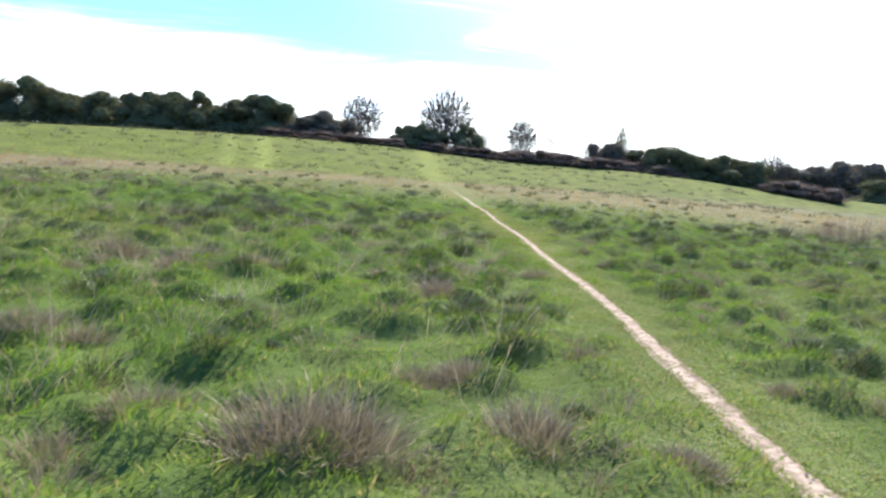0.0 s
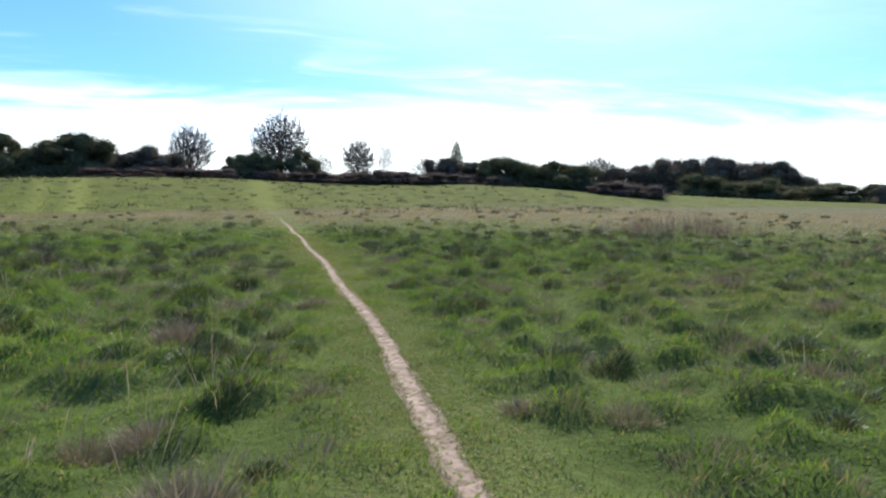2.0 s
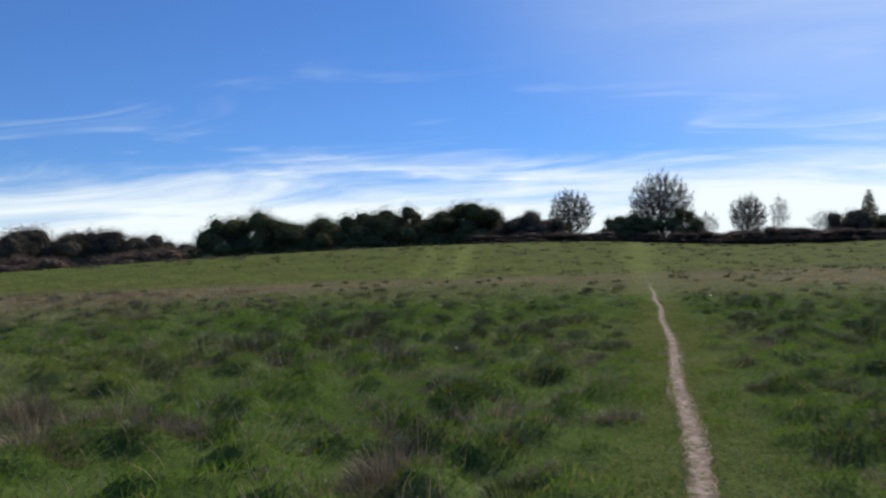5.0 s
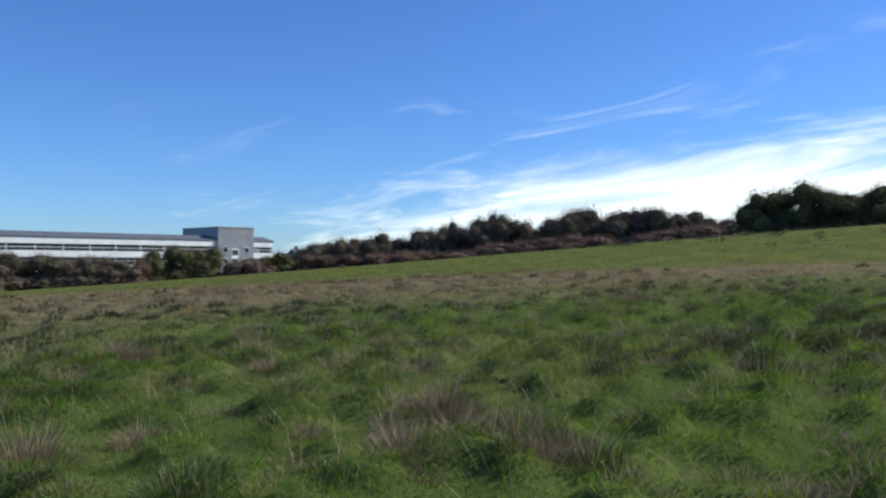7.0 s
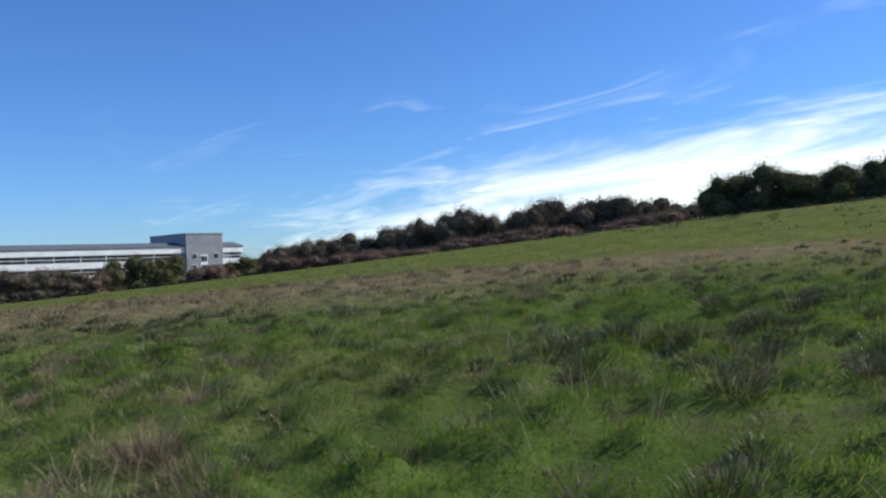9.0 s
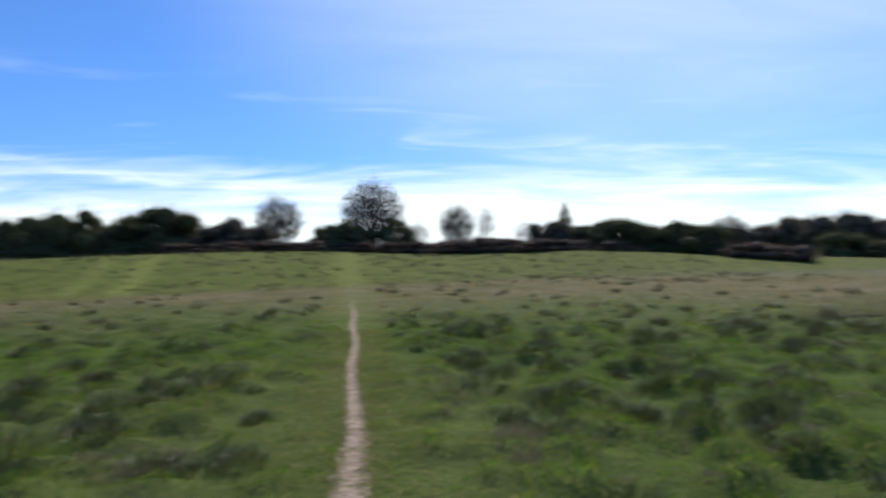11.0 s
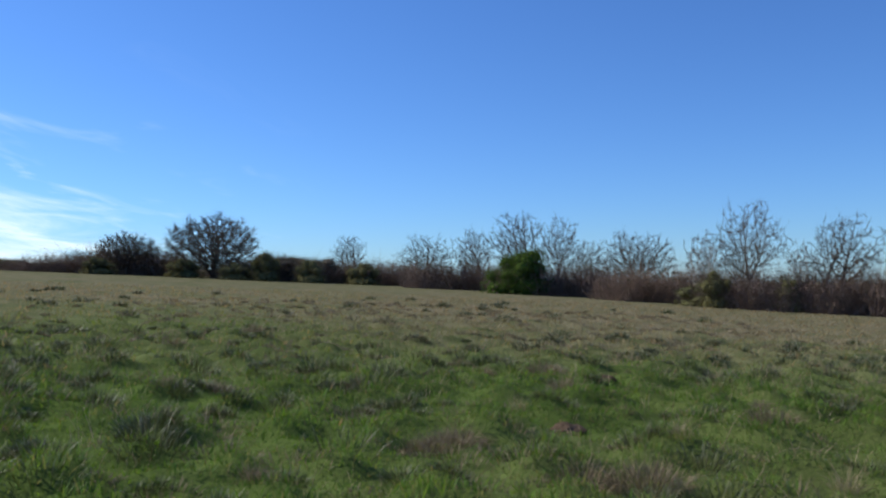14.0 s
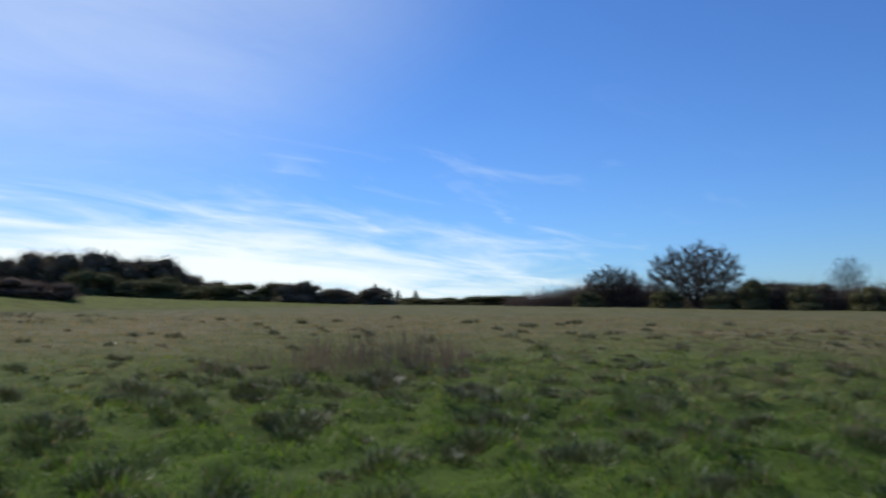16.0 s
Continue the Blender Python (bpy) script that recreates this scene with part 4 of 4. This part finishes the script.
THICKET_B = [
    (85.3, 2.1, 2.9, 4.3), (75.0, 1.0, 2.7, 4.3), (74.6, -1.4, 2.7, 4.3), (74.1, -3.7, 2.7, 4.2), (73.5, -6.0, 2.9, 4.2),
    (63.3, -5.2, 2.5, 4.0), (62.6, -7.4, 2.5, 3.9), (61.8, -9.6, 2.8, 3.9), (61.0, -11.6, 2.9, 3.8), (60.2, -13.5, 2.9, 3.7),
    (59.3, -15.3, 3.0, 3.7), (58.4, -17.0, 3.1, 3.6), (57.3, -18.9, 3.1, 3.7),
]
THICKET = THICKET_A + THICKET_B
OAK_TALL_A = [
    (112, 33.3, 6.5, 5.5), (101.7, 21.8, 6.4, 6.7), (102, 15.9, 7.4, 5.3), (94, 10.8, 9.0, 6.8), (93.8, 6, 8.6, 5.8),
    (87, -0.2, 6.9, 5), (86.5, -3, 6.7, 4.7), (65.1, -6.1, 8.1, 5.6), (62.9, -12.3, 7.1, 5.6), (96.5, 2.5, 6.2, 4.6),
    (93.1, -13.7, 5.7, 5),
]
OAK_TALL = OAK_TALL_A
WILLOW_A = [
    (84.1, 12.4, 3.7, 3.5), (84.0, 10.2, 4.3, 4.3),
]
WILLOW = WILLOW_A

OLIVE = [
    (100.5, 52.0, 2.2, 5.0), (99.5, 41.5, 3.0, 4.2), (100.5, 36.0, 2.6, 5.0), (99.0, 45.0, 1.9, 4.5), (99.4, 62.5, 2.0, 5.0),
    (63.0, -3.0, 2.4, 3.0), (61.0, -7.5, 2.2, 2.6), (104.0, 30.0, 2.4, 5.0),
]


def plant(makers, rows, wide=1.0, high=1.0, seed=1, sink=0.0):
    """Copies of a few grown kinds, each at its place, height and width."""
    rnd = random.Random(seed)
    kinds, used = [m() for m in makers], set()
    for n, (x, y, h, w) in enumerate(rows):
        k = kinds[n % len(kinds)]
        w = max(w, 0.5 * h) * wide * rnd.uniform(0.92, 1.12)
        m = pose(x, y, spot(x, y) - sink, 0, 0, rnd.uniform(0, 360)) @ Matrix.Diagonal((w, w, h * high, 1))
        if n < len(kinds):
            k.matrix_basis = m
        else:
            ob = copy_thing(kinds[n % len(kinds)], Matrix.Identity(4))
            ob.matrix_basis = m


OAK_WORDS = "leafless spreading tree with a grey-brown rounded crown"
plant([lambda s=s: bare_tree(s, "bare_tree", OAK_WORDS, "tree", 0.10 + 0.02 * (s % 4), 0.03, 1, 0.05, None, 0.0013, 0.040, 2300, 9) for s in (101, 102, 103, 104)], OAK_WIDE, 1.15, 1.12)
plant([lambda s=s: bare_tree(s, "bare_tree", "tall leafless tree with open forking grey limbs", "tree", 0.30, 0.24, 1 + s % 2, 0.26, None, 0.0011, 0.024, 900, 3) for s in (105, 106, 107)], OAK_TALL, 1.12, 1.08)
plant([lambda s=s: bare_tree(s, "birch_tree", "slender bare birch with a pale trunk", "tree", 0.30, 0.22, 2, 0.2, PALE_BARK, 0.0014, 0.015, 700, 5, 0.35) for s in (111, 112)], SAPLING, 1.1, 1.1)
plant([lambda s=s: shrub(s, "olive_bush", "olive green budding bush in front of bare scrub", "bush", OLIVE_LEAF, 5000, 0.0095, 1500, TWIG) for s in (181, 182)], OLIVE, 1.0, 1.3, 6, 0.3)
plant([lambda: conifer(121), lambda: conifer(122)], CONIFER, 1.5)
plant([lambda s=s: shrub(s, "evergreen_shrub", "dense dark green rounded hedgerow bush", "bush", DARK_LEAF, 7000, 0.0095, 1200, TWIG) for s in (131, 132, 133, 134)], GREEN, 1.5, 1.06, 2, 0.25)
plant([lambda s=s: shrub(s, "scrub_tree", "dark brown budding scrub tree in a woodland edge", "tree", BROWN_LEAF, 6000, 0.0090, 2200, TWIG) for s in (141, 142, 143, 144)], BROWN, 1.6, 1.06, 3, 0.25)
plant([lambda s=s: shrub(s, "low_scrub", "low brown hedge bush along the field edge", "bush", MOUND_LEAF, 3600, 0.0115, 1800, RED_TWIG, 1.3, 4) for s in (151, 152, 153)], LOW, 1.5, 1.1, 4, 0.15)
plant([lambda s=s: thicket(s, "reddish brown bare bramble thicket along the meadow edge") for s in (161, 162, 163)], THICKET, 1.6, 1.5)
plant([lambda s=s: shrub(s, "willow_bush", "fresh green leafing willow bush among bare scrub", "bush", WILLOW_LEAF, 9000, 0.011, 1400, TWIG) for s in (171, 172)], WILLOW, 1.4, 1.1, 5, 0.2)


# ---- the office block beyond the west hedge ----
def box_mesh(name, x0, y0, z0, x1, y1, z1, material, bevel=0.0):
    bm = bmesh.new()
    bmesh.ops.create_cube(bm, size=1)
    for v in bm.verts:
        v.co = Vector(((x0 + x1) / 2 + v.co.x * (x1 - x0), (y0 + y1) / 2 + v.co.y * (y1 - y0), (z0 + z1) / 2 + v.co.z * (z1 - z0)))
    if bevel:
        bmesh.ops.bevel(bm, geom=bm.edges[:], offset=bevel, segments=1, affect="EDGES")
    me = bpy.data.meshes.new(name)
    bm.to_mesh(me)
    bm.free()
    me.materials.append(material)
    return me


def prism_mesh(name, profile, y0, y1, material):
    """A profile in x and z, drawn out along y."""
    bm = bmesh.new()
    a = [bm.verts.new((x, y0, z)) for x, z in profile]
    b = [bm.verts.new((x, y1, z)) for x, z in profile]
    bm.faces.new(a)
    bm.faces.new(b[::-1])
    for n in range(len(a)):
        m = (n + 1) % len(a)
        bm.faces.new((a[m], a[n], b[n], b[m]))
    bmesh.ops.recalc_face_normals(bm, faces=bm.faces)
    me = bpy.data.meshes.new(name)
    bm.to_mesh(me)
    bm.free()
    me.materials.append(material)
    return me


def office_block():
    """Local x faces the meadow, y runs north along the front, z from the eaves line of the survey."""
    thing = new("office_building")
    south, north, deep = -86.0, 15.5, -16.0
    part("wall", box_mesh("wall", deep, south, -6, -0.25, north, 6.0, GREY_PANEL), thing)
    pane = box_mesh("window_pane", -0.22, 0.08, 0.06, -0.14, 2.72, 0.66, GLASS)
    for low, high in ((4.6, 6.2), (1.7, 3.1), (-1.5, 0.2), (-6.0, -3.2)):
        part("white_band", box_mesh("white_band", -0.24, south, low, 0.06, north, high, WHITE_PANEL, 0.02), thing, "white cladding band")
    for sill in (3.1, 0.2, -3.1):
        rail = part("window_rail", box_mesh("window_rail", -0.24, south, sill + 0.68, -0.08, north, sill + 0.80, WHITE_PANEL), thing)
        count = int((north - south) / 2.8)
        for n in range(count):
            y = south + n * 2.8
            if 0.0 - 2.7 < y < 9.6:
                continue
            for lift in (0.0, 0.76):
                p = part("window_pane", pane, thing)
                p.location = (0, y, sill + lift)
            if n % 2 == 0:
                part("mullion", box_mesh("mullion", -0.23, y - 0.06, sill, -0.07, y + 0.06, sill + 1.5, WHITE_PANEL), thing)
    part("roof", prism_mesh("roof", [(0.25, 6.2), (-5.5, 7.35), (-11, 7.35), (-16.3, 6.2), (-16.3, 6.05), (0.25, 6.05)], south - 0.3, -0.05, ROOF_GREY), thing, "grey sheet roof")
    part("roof", prism_mesh("roof", [(0.25, 6.2), (-5.5, 7.35), (-11, 7.35), (-16.3, 6.2), (-16.3, 6.05), (0.25, 6.05)], 9.8, north + 0.3, ROOF_GREY), thing, "grey sheet roof")
    tower = part("stair_tower", box_mesh("stair_tower", -20.0, 0.0, -6, 0.6, 9.7, 9.2, GREY_PANEL, 0.04), thing, "tall grey clad stair tower")
    part("parapet", box_mesh("parapet", -20.1, -0.1, 9.2, 0.7, 9.8, 9.5, GREY_PANEL), tower)
    for y, w, rows in ((1.5, 1.2, (0.4, 3.2)), (7.2, 1.2, (0.4, 3.2))):
        for z in rows:
            part("window_frame", box_mesh("window_frame", 0.61, y - 0.1, z - 0.1, 0.66, y + w + 0.1, z + 1.3, WHITE_PANEL), tower)
            for k in (0, 1):
                part("window_pane", box_mesh("window_pane", 0.67, y + k * (w / 2 + 0.03), z, 0.69, y + k * (w / 2 + 0.03) + w / 2 - 0.03, z + 1.2, GLASS), tower)
    for n, z in enumerate((-3.0, -1.2, 0.6, 2.4)):
        part("window_frame", box_mesh("window_frame", 0.61, 3.7, z - 0.1, 0.66, 5.5, z + 1.7, WHITE_PANEL), tower)
        for k in (0, 1):
            part("window_pane", box_mesh("window_pane", 0.67, 3.85 + k * 0.8, z + 0.05, 0.69, 4.55 + k * 0.8, z + 1.0 + 0.4 * (n % 2), GLASS), tower)
    thing.matrix_world = pose(-191.5, 74.5, 0.2, 0, 0, 6.5)
    tagged(thing, "long white two-band office block with grey stair tower", "office building", kind="thing")


office_block()


def house(x, y, z, turn, long, high):
    thing = new("house")
    part("wall", box_mesh("wall", -4, -long / 2, -8, 4, long / 2, high, BRICK_FAR), thing)
    part("roof", prism_mesh("roof", [(4.4, high), (0, high + 2.6), (-4.4, high)], -long / 2 - 0.3, long / 2 + 0.3, ROOF_GREY), thing)
    for n in (-1, 1):
        part("chimney", box_mesh("chimney", -0.4, n * long * 0.32 - 0.5, high + 1.6, 0.4, n * long * 0.32 + 0.5, high + 3.6, BRICK_FAR), thing)
    for n in (-1, 0, 1):
        part("window", box_mesh("window", 3.98, n * long * 0.3 - 0.6, high - 1.9, 4.04, n * long * 0.3 + 0.6, high - 0.6, GLASS), thing)
    thing.matrix_world = pose(x, y, z, 0, 0, turn)
    tagged(thing, "distant dark-roofed brick house beyond the hedge", "house", "distant houses", "thing")


for x, y, z, turn, long, high in ((-262, 131, -0.4, 10, 9, 3.2), (-264, 145, -0.2, 4, 8, 3.6), (-258, 158, 0.2, 12, 9, 3.6)):
    house(x, y, z, turn, long, high)

shed = new("shed")
part("wall", box_mesh("wall", -2, -2.6, -4, 2, 2.6, 2.4, WHITE_PANEL), shed)
part("roof", prism_mesh("roof", [(2.2, 2.4), (0, 2.9), (-2.2, 2.4)], -2.8, 2.8, ROOF_GREY), shed)
shed.matrix_world = pose(-178.9, 91.4, 0, 0, 0, 20)
tagged(shed, "small pale flat-fronted shed behind the hedge", "shed", kind="thing")
